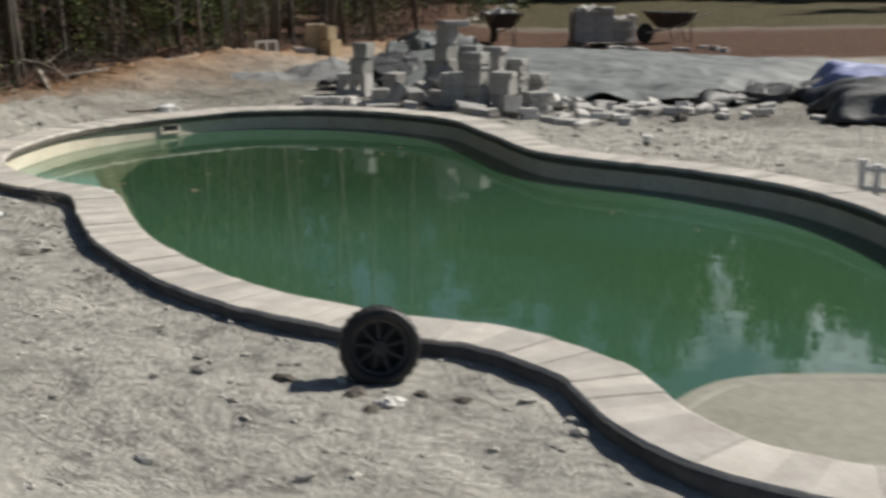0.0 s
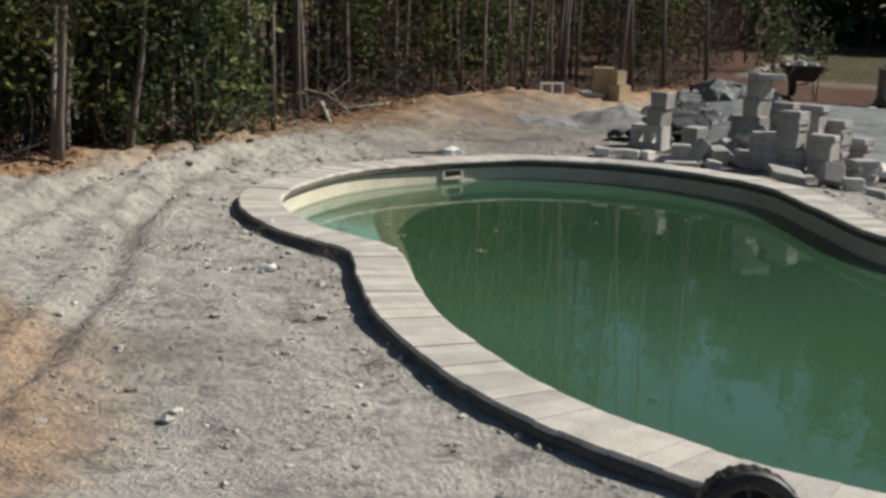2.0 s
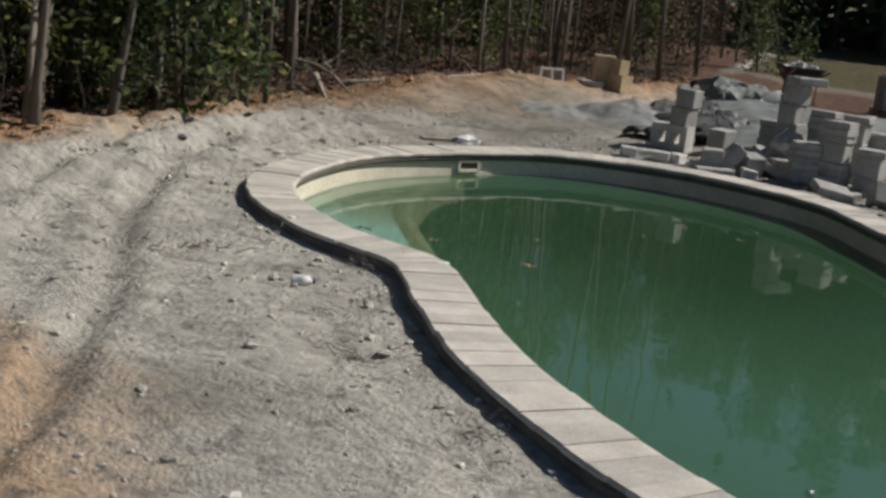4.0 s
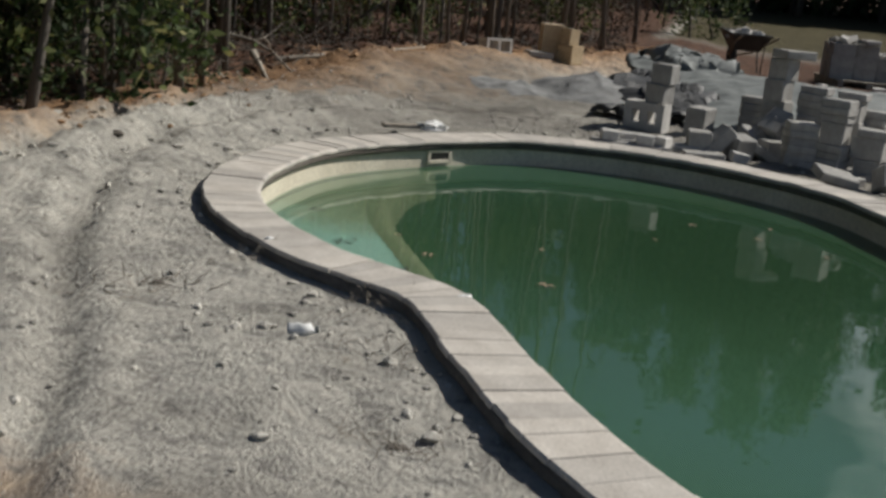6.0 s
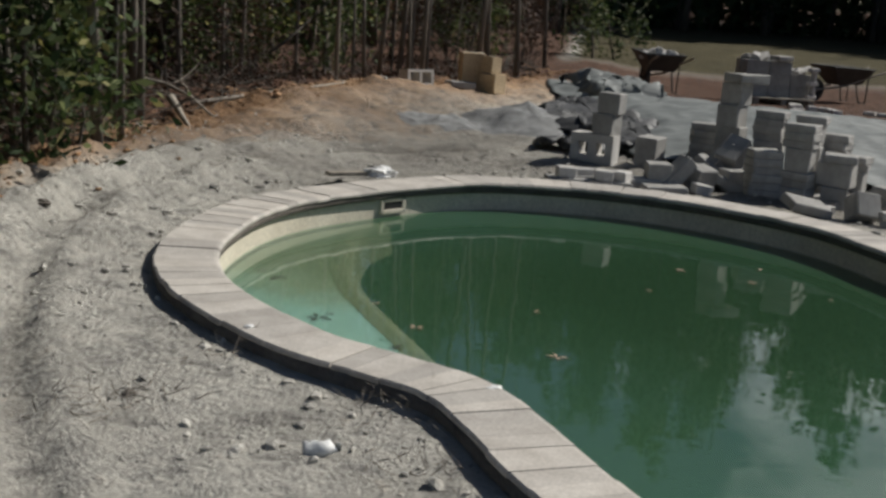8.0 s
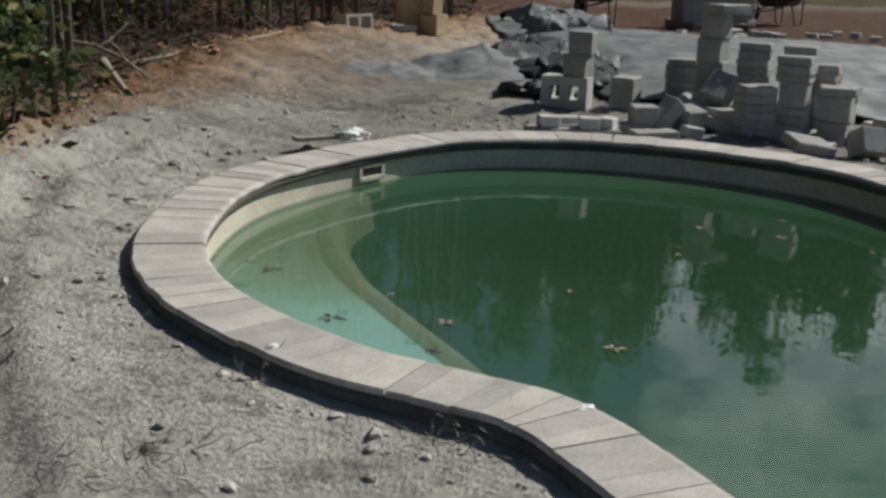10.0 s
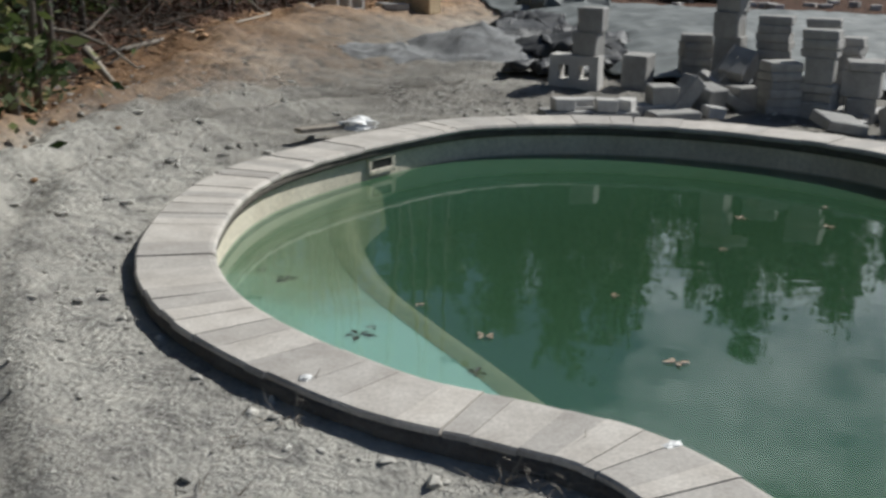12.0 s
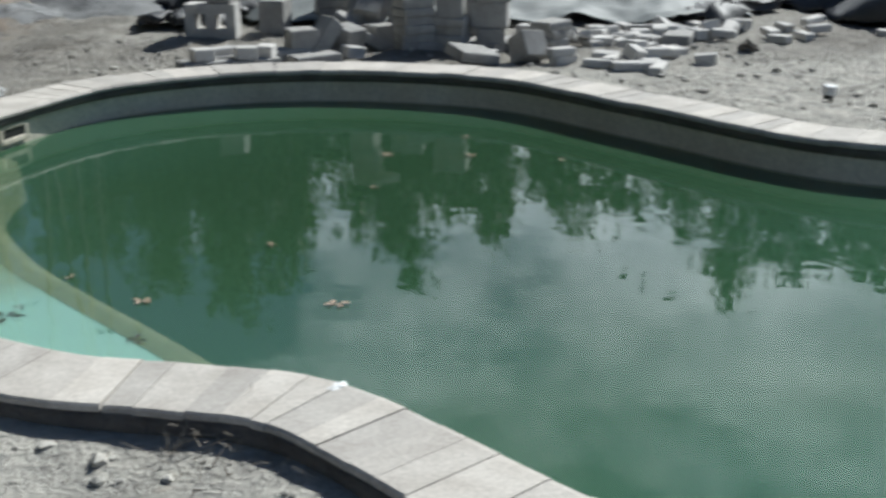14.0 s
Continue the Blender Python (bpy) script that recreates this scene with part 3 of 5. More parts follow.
def tree(name, seed, height, girth, limbs, first, reach, leaves, leaf, material, label, category, rise=0.35, clump=0.28, lean=0.03, twigs=3, bark=None):
    """A tapered trunk with crooked limbs and twigs, and leaves in uneven clumps at their ends."""
    rng = np.random.default_rng(seed)
    root = thing(name, Matrix(), label, category, "trees of the wood")
    bm = bmesh.new()
    pts = crooked((0, 0, -0.15), (rng.normal() * lean, rng.normal() * lean, 1), height + 0.15, lean, 9, rng, 0.02)
    radii = [girth * (1 - 0.86 * k / 9) * (1.35 if k == 0 else 1) for k in range(10)]
    tube(bm, pts, radii, 7)
    tips = []
    for k in range(limbs):
        h = first + (1 - first) * (k + rng.uniform(0, 1)) / limbs
        f = h * 9
        i = min(int(f), 8)
        p = pts[i] + (pts[i + 1] - pts[i]) * (f - i)
        ang = rng.uniform(0, 2 * math.pi)
        ln = reach * (1.15 - 0.75 * h) * rng.uniform(0.6, 1.25)
        lp = crooked(p, (math.cos(ang), math.sin(ang), rise * rng.uniform(0.3, 1.6)), ln, 0.22, 4, rng, 0.03)
        r0 = max(girth * 0.34 * (1 - 0.6 * h), 0.008)
        tube(bm, lp, [r0, r0 * 0.75, r0 * 0.5, r0 * 0.3, r0 * 0.14], 4, cap=False)
        tips += [(lp[j], 0.8) for j in (2, 3, 4)]
        for _ in range(twigs):
            j = rng.integers(1, 4)
            tw = crooked(lp[j], rng.normal(size=3) + np.array([math.cos(ang), math.sin(ang), 0.3]), ln * rng.uniform(0.25, 0.5), 0.3, 2, rng)
            tube(bm, tw, [r0 * 0.35, r0 * 0.22, r0 * 0.1], 3, cap=False)
            tips.append((tw[-1], 1.0))
    part("trunk", bm, bark or M_BARK, root, smooth=True)
    if leaves:
        odds = rng.uniform(0.0, 1.0, len(tips)) ** 2.2 + 0.02
        pick = rng.choice(len(tips), leaves, p=odds / odds.sum())
        base = np.array([t[0] for t in tips])[pick]
        weight = rng.uniform(0.3, 1.15, len(tips))[pick][:, None]
        centres = base + rng.normal(size=(leaves, 3)) * clump * weight
        centres[:, 2] = np.maximum(centres[:, 2], 0.03)
        leaf_object("crown", centres, leaf, material, root, 0.1)
    return root


def scatter(kinds, spots):
    for x, y, k, sc in spots:
        src = kinds[k % len(kinds)]
        m = Matrix.Translation((x, y, ground_at(x, y) - 0.03)) @ Matrix.Rotation(random.uniform(0, 6.28), 4, 'Z')
        ob = copy_thing(src, m)
        ob.scale = (sc, sc, sc * random.uniform(0.9, 1.15))


EVERGREEN = [tree("evergreen_tree", 11 + k, 5.2 + 0.9 * k, 0.055, 20, 0.20, 1.5, 4600, 0.105, M_LEAF, "bushy evergreen tree with glossy leaves at the wood's edge", "tree", 0.4, 0.24, 0.05) for k in range(4)]
OLIVE = [tree("olive_shrub_tree", 131 + k, 4.2 + 0.5 * k, 0.042, 24, 0.24, 1.25, 4200, 0.082, M_OLIVE_SUNLIT, "olive-green leafy tree with sun-lightened leaf colour and a pale trunk at the wood's edge", "tree", 0.35, 0.19, 0.06, bark=M_PALEBARK) for k in range(3)]
SHRUB = [tree("shrub", 31 + k, 1.7 + 0.4 * k, 0.022, 16, 0.05, 0.8, 1500, 0.085, M_LEAF, "low leafy evergreen shrub under the trees", "shrub", 0.7, 0.17, 0.1) for k in range(3)]
BARE = [tree("thin_tree", 51 + k, 9.5 + k, 0.016 + 0.005 * k, 14, 0.25, 1.3, 0, 0.1, M_LEAF, "thin bare grey-barked tree in the wood", "tree", 0.9, 0.2, 0.04, 4, M_PALEBARK) for k in range(4)]
DRY = [tree("dry_shrub", 71 + k, 1.5 + 0.5 * k, 0.016, 14, 0.1, 0.7, 500, 0.075, M_DRY, "leggy shrub with dry brown leaves", "shrub", 0.9, 0.16, 0.12, 5) for k in range(2)]
PINE = [tree("pine_tree", 91 + k, 15.0 + 1.5 * k, 0.15, 26, 0.48, 2.6, 3600, 0.34, M_NEEDLE, "tall pine tree with a high green crown", "tree", 0.35, 0.42, 0.02, 3) for k in range(3)]


TALL = [tree("tall_leafy_tree", 171 + k, 13.0 + 1.5 * k, 0.11, 34, 0.22, 2.6, 5200, 0.24, M_NEEDLE, "tall evergreen tree with a full dark crown", "tree", 0.45, 0.42, 0.03, 3) for k in range(2)]


def along(pts, s):
    d = np.r_[0, np.cumsum([math.dist(p, q) for p, q in zip(pts, pts[1:])])]
    x = np.interp(s * d[-1], d, [p[0] for p in pts])
    y = np.interp(s * d[-1], d, [p[1] for p in pts])
    return x, y


rnd = random.Random(5)
NEAR_EDGE = WOODS[1:10]


def wood_spots(count, d0, d1, s0=0.0, s1=1.0, lo=0.8, hi=1.2, line=NEAR_EDGE, power=1.0):
    out = []
    while len(out) < count:
        x, y = along(line, rnd.uniform(s0, s1))
        d = d0 + (d1 - d0) * rnd.random() ** power
        a = rnd.uniform(-0.35, 0.35)
        x, y = x - d * math.cos(a) * 0.88, y + d * (0.48 + a)
        if inside(np.array([x]), np.array([y]), WOODS_AREA)[0]:
            out.append((x, y, rnd.randrange(12), rnd.uniform(lo, hi)))
    return out


scatter(OLIVE, [(-5.05, 6.95, 0, 0.85), (-4.92, 6.80, 1, 0.95), (-4.80, 7.75, 2, 0.9), (-5.3, 7.6, 1, 1.0), (-5.6, 6.2, 0, 1.0), (-4.75, 8.6, 0, 0.8), (-6.0, 8.2, 2, 1.1), (-5.7, 5.0, 1, 0.9)])
scatter(SHRUB, [(-4.52, 9.15, 0, 1.25), (-4.62, 8.95, 2, 1.15), (-4.75, 9.3, 1, 1.3), (-4.45, 9.45, 1, 0.7), (-4.95, 8.2, 0, 0.8)])
scatter(BARE, [(-4.36, 9.75, 3, 1.2), (-4.42, 11.4, 2, 1.1), (-4.55, 11.7, 3, 1.0), (-4.3, 10.2, 1, 1.1), (-2.75, 16.4, 2, 0.9), (-2.6, 16.6, 3, 0.8), (-2.2, 17.0, 2, 0.9), (-2.05, 17.2, 3, 0.9), (-1.3, 18.4, 3, 1.2), (-1.1, 18.9, 3, 1.3), (-0.6, 19.8, 3, 1.2), (0.1, 22.9, 3, 1.1)])
scatter(OLIVE, wood_spots(8, 0.7, 2.2, 0.0, 0.36, 0.8, 1.15))
scatter(OLIVE, wood_spots(6, 2.5, 5.0, 0.4, 1.0, 0.8, 1.3))
scatter(EVERGREEN, wood_spots(9, 1.4, 3.0, 0.0, 0.38, 0.85, 1.2))
scatter(EVERGREEN, wood_spots(46, 3.0, 9.0, 0.0, 1.0, 1.0, 1.7))
scatter(TALL, wood_spots(34, 4.5, 14.0, 0.0, 1.0, 0.85, 1.2))
scatter(EVERGREEN, wood_spots(7, 2.2, 3.6, 0.45, 1.0, 0.9, 1.3))
scatter(SHRUB, wood_spots(12, 0.8, 2.4, 0.0, 0.42, 0.6, 1.1))
scatter(SHRUB, wood_spots(18, 1.8, 5.0, 0.3, 1.0, 0.6, 1.2))
scatter(DRY, wood_spots(9, 0.4, 4.0, 0.35, 1.0, 0.7, 1.2))
scatter(BARE, wood_spots(14, 0.15, 0.9, 0.0, 0.4, 0.8, 1.2))
scatter(BARE, wood_spots(24, 0.2, 1.6, 0.0, 1.0, 0.8, 1.2))
scatter(BARE, wood_spots(50, 1.5, 9.0, 0.0, 1.0, 0.8, 1.4))
scatter(PINE, wood_spots(46, 3.5, 15.0, 0.0, 1.0, 0.75, 1.05))
BACK = WOODS[9:]
scatter(BARE, wood_spots(34, 0.2, 9.0, 0.0, 0.8, 0.8, 1.4, BACK))
scatter(EVERGREEN, wood_spots(26, 2.5, 12.0, 0.0, 1.0, 0.8, 1.4, BACK))
scatter(DRY, wood_spots(26, 0.2, 5.0, 0.0, 0.7, 0.7, 1.3, BACK))
scatter(PINE, wood_spots(20, 1.5, 14.0, 0.0, 1.0, 0.6, 0.8, BACK))
scatter(SHRUB, wood_spots(30, 1.5, 8.0, 0.0, 1.0, 0.9, 2.0, BACK))
scatter(SHRUB, [(2.3, 29.5, 1, 1.5), (1.6, 28.0, 2, 1.3)])
FAR = [(4.0, 49.0), (12.0, 52.0), (24.0, 52.0), (38.0, 40.0), (46.0, 15.0), (44.0, -10.0)]
far_spots = []
for k in range(64):
    x, y = along(FAR, (k + rnd.random()) / 64)
    dd = rnd.uniform(0, 9)
    far_spots.append((x + dd * 0.5, y + dd * 0.7, rnd.randrange(12), rnd.uniform(0.8, 1.0) if k < 22 else rnd.uniform(1.0, 1.3)))
scatter(PINE, far_spots)
scatter(TALL, wood_spots(9, 3.5, 14.0, 0.0, 1.0, 0.8, 1.1, BACK))
scatter(TALL, [(rnd.uniform(-6, 26), rnd.uniform(56, 70), k, rnd.uniform(0.85, 1.2)) for k in range(26)])
scatter(PINE, [(rnd.uniform(-3, 24), rnd.uniform(50, 62), k, rnd.uniform(0.7, 0.95)) for k in range(22)])
scatter(SHRUB, [(x + rnd.uniform(-3, 3), y + rnd.uniform(-1, 2), k + 1, rnd.uniform(2.4, 4.0)) for x, y, k, _ in far_spots])
scatter(SHRUB, [(x + rnd.uniform(-3, 3), y + rnd.uniform(-1, 2), k + 1, rnd.uniform(1.4, 2.4)) for x, y, k, _ in far_spots[:44]])
rng_far = np.random.default_rng(41)
cs = []
for k in range(24000):
    x, y = along([(-1.0, 46.0)] + FAR, rng_far.uniform(0, 1))
    dd = rng_far.uniform(3, 11)
    lump = 0.5 + 0.5 * noise.noise(Vector((x * 0.25, y * 0.25, 2.0)))
    cs.append((x + dd * 0.5, y + dd * 0.7, abs(rng_far.normal()) * (2.6 + 5.5 * lump) + 0.1))
far_wood = leaf_object("far_woods", np.array(cs), 0.8, M_NEEDLE, None)
tagged(far_wood, "dense dark woods beyond the field", "woods", kind="stuff")
for src in OLIVE + EVERGREEN + SHRUB + BARE + DRY + PINE + TALL:
    src.location = (-14 - 3 * rnd.random() * 4, 14 + 16 * rnd.random(), -0.1)

# ---- concrete blocks and bricks ----
def block_mesh(sx, sy, sz, cells=0, chip=0.006, wall=0.032):
    bm = bmesh.new()
    if not cells:
        box(bm, sx, sy, sz, bevel=0.008, rough=chip)
        return bm
    cw = (sx - wall * (cells + 1)) / cells
    xs = [-sx / 2]
    for k in range(cells):
        xs += [-sx / 2 + wall + k * (cw + wall), -sx / 2 + (k + 1) * (cw + wall)]
    xs.append(sx / 2)
    ys = [-sy / 2, -sy / 2 + wall, sy / 2 - wall, sy / 2]
    open_cells = {(1 + 2 * k, 1) for k in range(cells)}
    top = {(i, j): bm.verts.new((x, y, sz)) for i, x in enumerate(xs) for j, y in enumerate(ys)}
    low = {(i, j): bm.verts.new((x, y, 0)) for i, x in enumerate(xs) for j, y in enumerate(ys)}
    for i in range(len(xs) - 1):
        for j in range(3):
            c = [(i, j), (i + 1, j), (i + 1, j + 1), (i, j + 1)]
            if (i, j) in open_cells:
                for k in range(4):
                    u, v = c[k], c[(k + 1) % 4]
                    bm.faces.new((top[u], top[v], low[v], low[u]))
            else:
                bm.faces.new([top[q] for q in c])
                bm.faces.new([low[q] for q in reversed(c)])
    n, m = len(xs) - 1, 3
    rim = [(i, 0) for i in range(n)] + [(n, j) for j in range(m)] + [(i, m) for i in range(n, 0, -1)] + [(0, j) for j in range(m, 0, -1)]
    for k in range(len(rim)):
        u, v = rim[k], rim[(k + 1) % len(rim)]
        bm.faces.new((low[u], low[v], top[v], top[u]))
    bmesh.ops.recalc_face_normals(bm, faces=bm.faces[:])
    return bm


KINDS = {"half": (0.20, 0.20, 0.19, 0), "wide": (0.27, 0.20, 0.19, 0), "hollow": (0.39, 0.195, 0.19, 2), "slab": (0.34, 0.22, 0.075, 0),
         "brick": (0.20, 0.095, 0.062, 0), "cap": (0.15, 0.12, 0.085, 0), "long": (0.36, 0.15, 0.13, 0), "column": (0.21, 0.21, 0.28, 0), "tile": (0.25, 0.20, 0.064, 0), "pale": (0.39, 0.195, 0.19, 2), "vent": (0.40, 0.27, 0.19, 2)}
SAYS = {"half": ("concrete_block", "grey half concrete block standing by the pool", "block"),
        "wide": ("concrete_block", "grey solid concrete block in a rough stack", "block"),
        "hollow": ("hollow_block", "grey hollow concrete block with two cells", "block"),
        "slab": ("concrete_slab", "thin grey concrete slab lying loose", "slab"),
        "brick": ("concrete_brick", "pale concrete brick lying loose on the gravel", "brick"),
        "cap": ("small_block", "small pale concrete block beside the pool rim", "block"),
        "long": ("concrete_block", "long grey concrete block leaning on its neighbours", "block"),
        "column": ("concrete_block", "tall grey concrete block in a rough stack", "block")}
SAYS["tile"] = ("concrete_paver", "grey concrete paver in an uneven stack by the pool", "paver")
# this hollow block takes the brick's pale colour to look sunlit
SAYS["pale"] = ("hollow_block", "pale sunlit hollow block on its side in the clay", "block")
SAYS["vent"] = ("vent_block", "grey concrete vent block with two slots, on its side", "block")
SOURCE = {}


def block(kind, m, group="loose concrete blocks"):
    name, label, category = SAYS[kind]
    made = SOURCE.setdefault(kind, [])
    if len(made) < 3:
        sx, sy, sz, cells = KINDS[kind]
        ob = finish(name, block_mesh(sx, sy, sz, cells, wall=0.075 if kind == "vent" else 0.032), M_BRICK if kind in ("brick", "cap", "pale", "vent") else M_CMU)
        ob.matrix_world = m
        made.append(ob)
    else:
        ob = copy_thing(random.choice(made), m)
    return tagged(ob, label, category, group)


def stack(x, y, kinds, turn=0.0, jitter=0.02):
    z = ground_at(x, y) - 0.012
    for k in kinds:
        block(k, pose(x + random.uniform(-jitter, jitter), y + random.uniform(-jitter, jitter), z, 0, 0, turn + random.uniform(-9, 9)))
        z += KINDS[k][2] - 0.001


# the hollow block lies on its side with its cells towards the pool
block("vent", pose(-0.37, 11.90, ground_at(-0.37, 11.8) + 0.128, 90, 0, -27))
z0 = ground_at(-0.37, 11.8) + 0.262
block("half", pose(-0.33, 11.80, z0, 0, 0, -34))
block("half", pose(-0.30, 11.80, z0 + 0.189, 0, 0, -28))
stack(0.08, 11.75, ["column"], -32)
stack(-0.02, 10.66, ["half"], 5)
block("long", pose(0.15, 10.66, ground_at(0.15, 10.66) + 0.06, 0, -48, 20))
block("cap", pose(0.29, 10.50, ground_at(0.29, 10.5), 0, 8, 15))
block("half", pose(0.31, 10.72, ground_at(0.31, 10.72) - 0.02, 12, 0, 30))
block("slab", pose(-0.02, 10.42, ground_at(-0.02, 10.42) - 0.01, 0, 0, 8))
# a dark upright slab stack with a taller, leaning column behind it
stack(0.58, 11.85, ["tile"] * 7, -10, 0.008)
stack(0.72, 11.45, ["half", "column", "half", "half"], -34)
block("slab", pose(0.79, 11.44, ground_at(0.72, 11.45) + 0.842, 0, 0, 30))
block("long", pose(0.46, 11.05, ground_at(0.46, 11.05) + 0.05, 0, 32, -35))
block("slab", pose(0.52, 10.80, ground_at(0.52, 10.80) + 0.03, 0, 27, 12))
block("half", pose(0.62, 10.82, ground_at(0.62, 10.82) - 0.015, 0, 0, 18))
block("long", pose(0.60, 11.10, ground_at(0.6, 11.1) + 0.16, 8, -50, 12))
block("wide", pose(0.70, 11.12, ground_at(0.7, 11.12) + 0.20, 12, -38, 40))
stack(0.78, 10.52, ["tile"] * 6, 3, 0.006)
stack(1.00, 11.25, ["tile"] * 10, -28, 0.008)
stack(1.05, 10.46, ["tile"] * 4 + ["half"] + ["tile"] * 3, -33, 0.012)
stack(1.27, 11.0, ["half", "half", "half", "tile"], -30)
block("slab", pose(0.98, 9.94, ground_at(0.98, 9.94) + 0.045, 14, 10, 15))
stack(1.52, 11.1, ["tile"] * 8, -35, 0.012)
stack(1.78, 11.3, ["half", "tile", "tile"], -30)
stack(1.34, 10.40, ["half", "wide"], -26)
block("tile", pose(1.35, 10.39, ground_at(1.34, 10.4) + 0.369, 0, 0, -20))
block("half", pose(1.40, 9.86, ground_at(1.40, 9.86) + 0.02, -28, 8, 12))
stack(1.68, 10.12, ["tile", "tile", "tile", "tile"], 30, 0.02)
stack(1.60, 9.74, ["brick", "brick"], 10)
stack(1.20, 10.1, ["cap"], 40)
# a short row of small blocks by the rim
for bx, by in ((-0.80, 10.40), (-0.47, 10.40)):
    block("slab", pose(bx, by, ground_at(bx, by) - 0.02, 0, 0, 5), "small blocks by the pool rim")
for bx, by, kk, tt in ((-0.82, 10.38, "cap", 8), (-0.66, 10.52, "slab", 4), (-0.66, 10.52, "brick", 12), (-0.52, 10.36, "cap", -6), (-0.37, 10.42, "cap", 60), (-0.22, 10.62, "slab", 15)):
    lift = KINDS["slab"][2] - 0.012 if kk in ("brick", "cap") else 0
    block(kk, pose(bx, by, ground_at(bx, by) - 0.008 + lift, 0, 0, tt), "small blocks by the pool rim")
# bricks strewn over the gravel
rb = random.Random(17)
PILES = [(2.0, 10.5, 0.38, 26), (2.9, 10.7, 0.42, 26), (2.25, 9.72, 0.30, 10), (3.6, 10.55, 0.35, 14), (4.35, 10.35, 0.3, 5), (1.95, 9.55, 0.2, 5)]
for px, py, pr, count in PILES:
    for k in range(count):
        bx, by = px + rb.gauss(0, pr), py + rb.gauss(0, pr * 0.6)
        over = max(0.0, 0.10 * (1.2 - math.hypot(bx - px, by - py) / pr)) * rb.random()
        tilt = (rb.uniform(-30, 30), rb.uniform(-25, 25)) if over > 0.03 else (rb.uniform(-4, 4), rb.uniform(-4, 4))
        block(rb.choice(("brick", "brick", "brick", "cap", "slab" if k % 7 == 0 else "brick")), pose(bx, by, ground_at(bx, by) - 0.004 + over, *tilt, rb.uniform(0, 180)), "bricks strewn on the gravel")


# ---- tarps and heaps ----
def sheet(name, corners, nu, nv, lift, wrinkle, material, label, seed, curl=0.0):
    """A draped plastic sheet with folds, lying over the earth."""
    (ax_, ay_), (bx_, by_), (cx_, cy_), (dx_, dy_) = corners
    verts, faces = [], []
    for j in range(nv):
        v = j / (nv - 1)
        for i in range(nu):
            u = i / (nu - 1)
            x = (1 - u) * (1 - v) * ax_ + u * (1 - v) * bx_ + u * v * cx_ + (1 - u) * v * dx_
            y = (1 - u) * (1 - v) * ay_ + u * (1 - v) * by_ + u * v * cy_ + (1 - u) * v * dy_
            rim = min(u, 1 - u, v, 1 - v)
            x += 0.22 * noise.noise(Vector((u * 6, v * 6, seed)))
            y += 0.22 * noise.noise(Vector((u * 7, v * 5, seed + 3)))
            fold = 1 - abs(noise.noise(Vector((x * 0.55 + y * 0.35, y * 1.7, seed)))) * 2
            fold2 = 1 - abs(noise.noise(Vector((x * 1.3, y * 7.5 - x, seed + 7)))) * 2
            z = ground_at(x, y) + 0.012 + lift * min(1, rim * 9) + wrinkle * max(fold, 0) * min(1, rim * 14 + 0.3) + 0.7 * wrinkle * max(fold2, 0)
            z += curl * max(0, 0.06 - v) * 16 * (0.5 + noise.noise(Vector((u * 9, 0, seed))))
            verts.append((x, y, z))
    for j in range(nv - 1):
        for i in range(nu - 1):
            k = j * nu + i
            faces.append((k, k + 1, k + nu + 1, k + nu))
    ob = from_arrays(name, verts, faces, material, smooth=True)
    mod = ob.modifiers.new("thickness", 'SOLIDIFY')
    mod.thickness = 0.004
    return tagged(ob, label, "tarp")


sheet("tarp", [(0.05, 11.75), (4.1, 10.95), (7.6, 16.6), (-0.2, 18.7)], 110, 110, 0.12, 0.032, M_TARP, "large grey-green tarp spread over a low heap", 1.3, 0.10)
sheet("tarp", [(-0.95, 14.2), (0.0, 12.3), (0.5, 13.2), (-0.1, 16.5)], 50, 60, 0.05, 0.10, M_TARP_DARK, "crumpled black tarp beside the gravel heap", 5.1)
# black strip laid in for the shade under the big tarp's raised edge
sheet("tarp", [(3.7, 10.75), (5.9, 12.3), (6.3, 13.0), (3.6, 11.3)], 40, 24, 0.08, 0.08, M_TARP_DARK, "black tarp strip in folds, standing for the shade under the tarp's edge", 7.7)
sheet("tarp", [(4.75, 9.75), (6.9, 8.4), (8.6, 11.0), (5.2, 11.9)], 50, 50, 0.26, 0.06, M_TARP_DARK, "dark tarp over a tall heap", 8.3)
sheet("tarp", [(5.2, 11.6), (7.4, 11.0), (7.9, 12.8), (5.6, 13.2)], 40, 40, 0.24, 0.08, M_TARP_BLUE, "crumpled blue tarp on the heap", 9.9)
sheet("plastic_sheet", [(-0.9, 12.3), (-0.25, 12.05), (-0.2, 12.55), (-0.8, 12.75)], 24, 20, 0.03, 0.07, M_TARP_DARK, "torn scrap of black plastic on the ground", 2.2)
sheet("plastic_sheet", [(0.2, 16.9), (1.3, 17.3), (1.0, 18.6), (0.0, 18.0)], 30, 24, 0.10, 0.16, M_TARP, "crumpled pale plastic sheet at the tarp's end", 4.4)


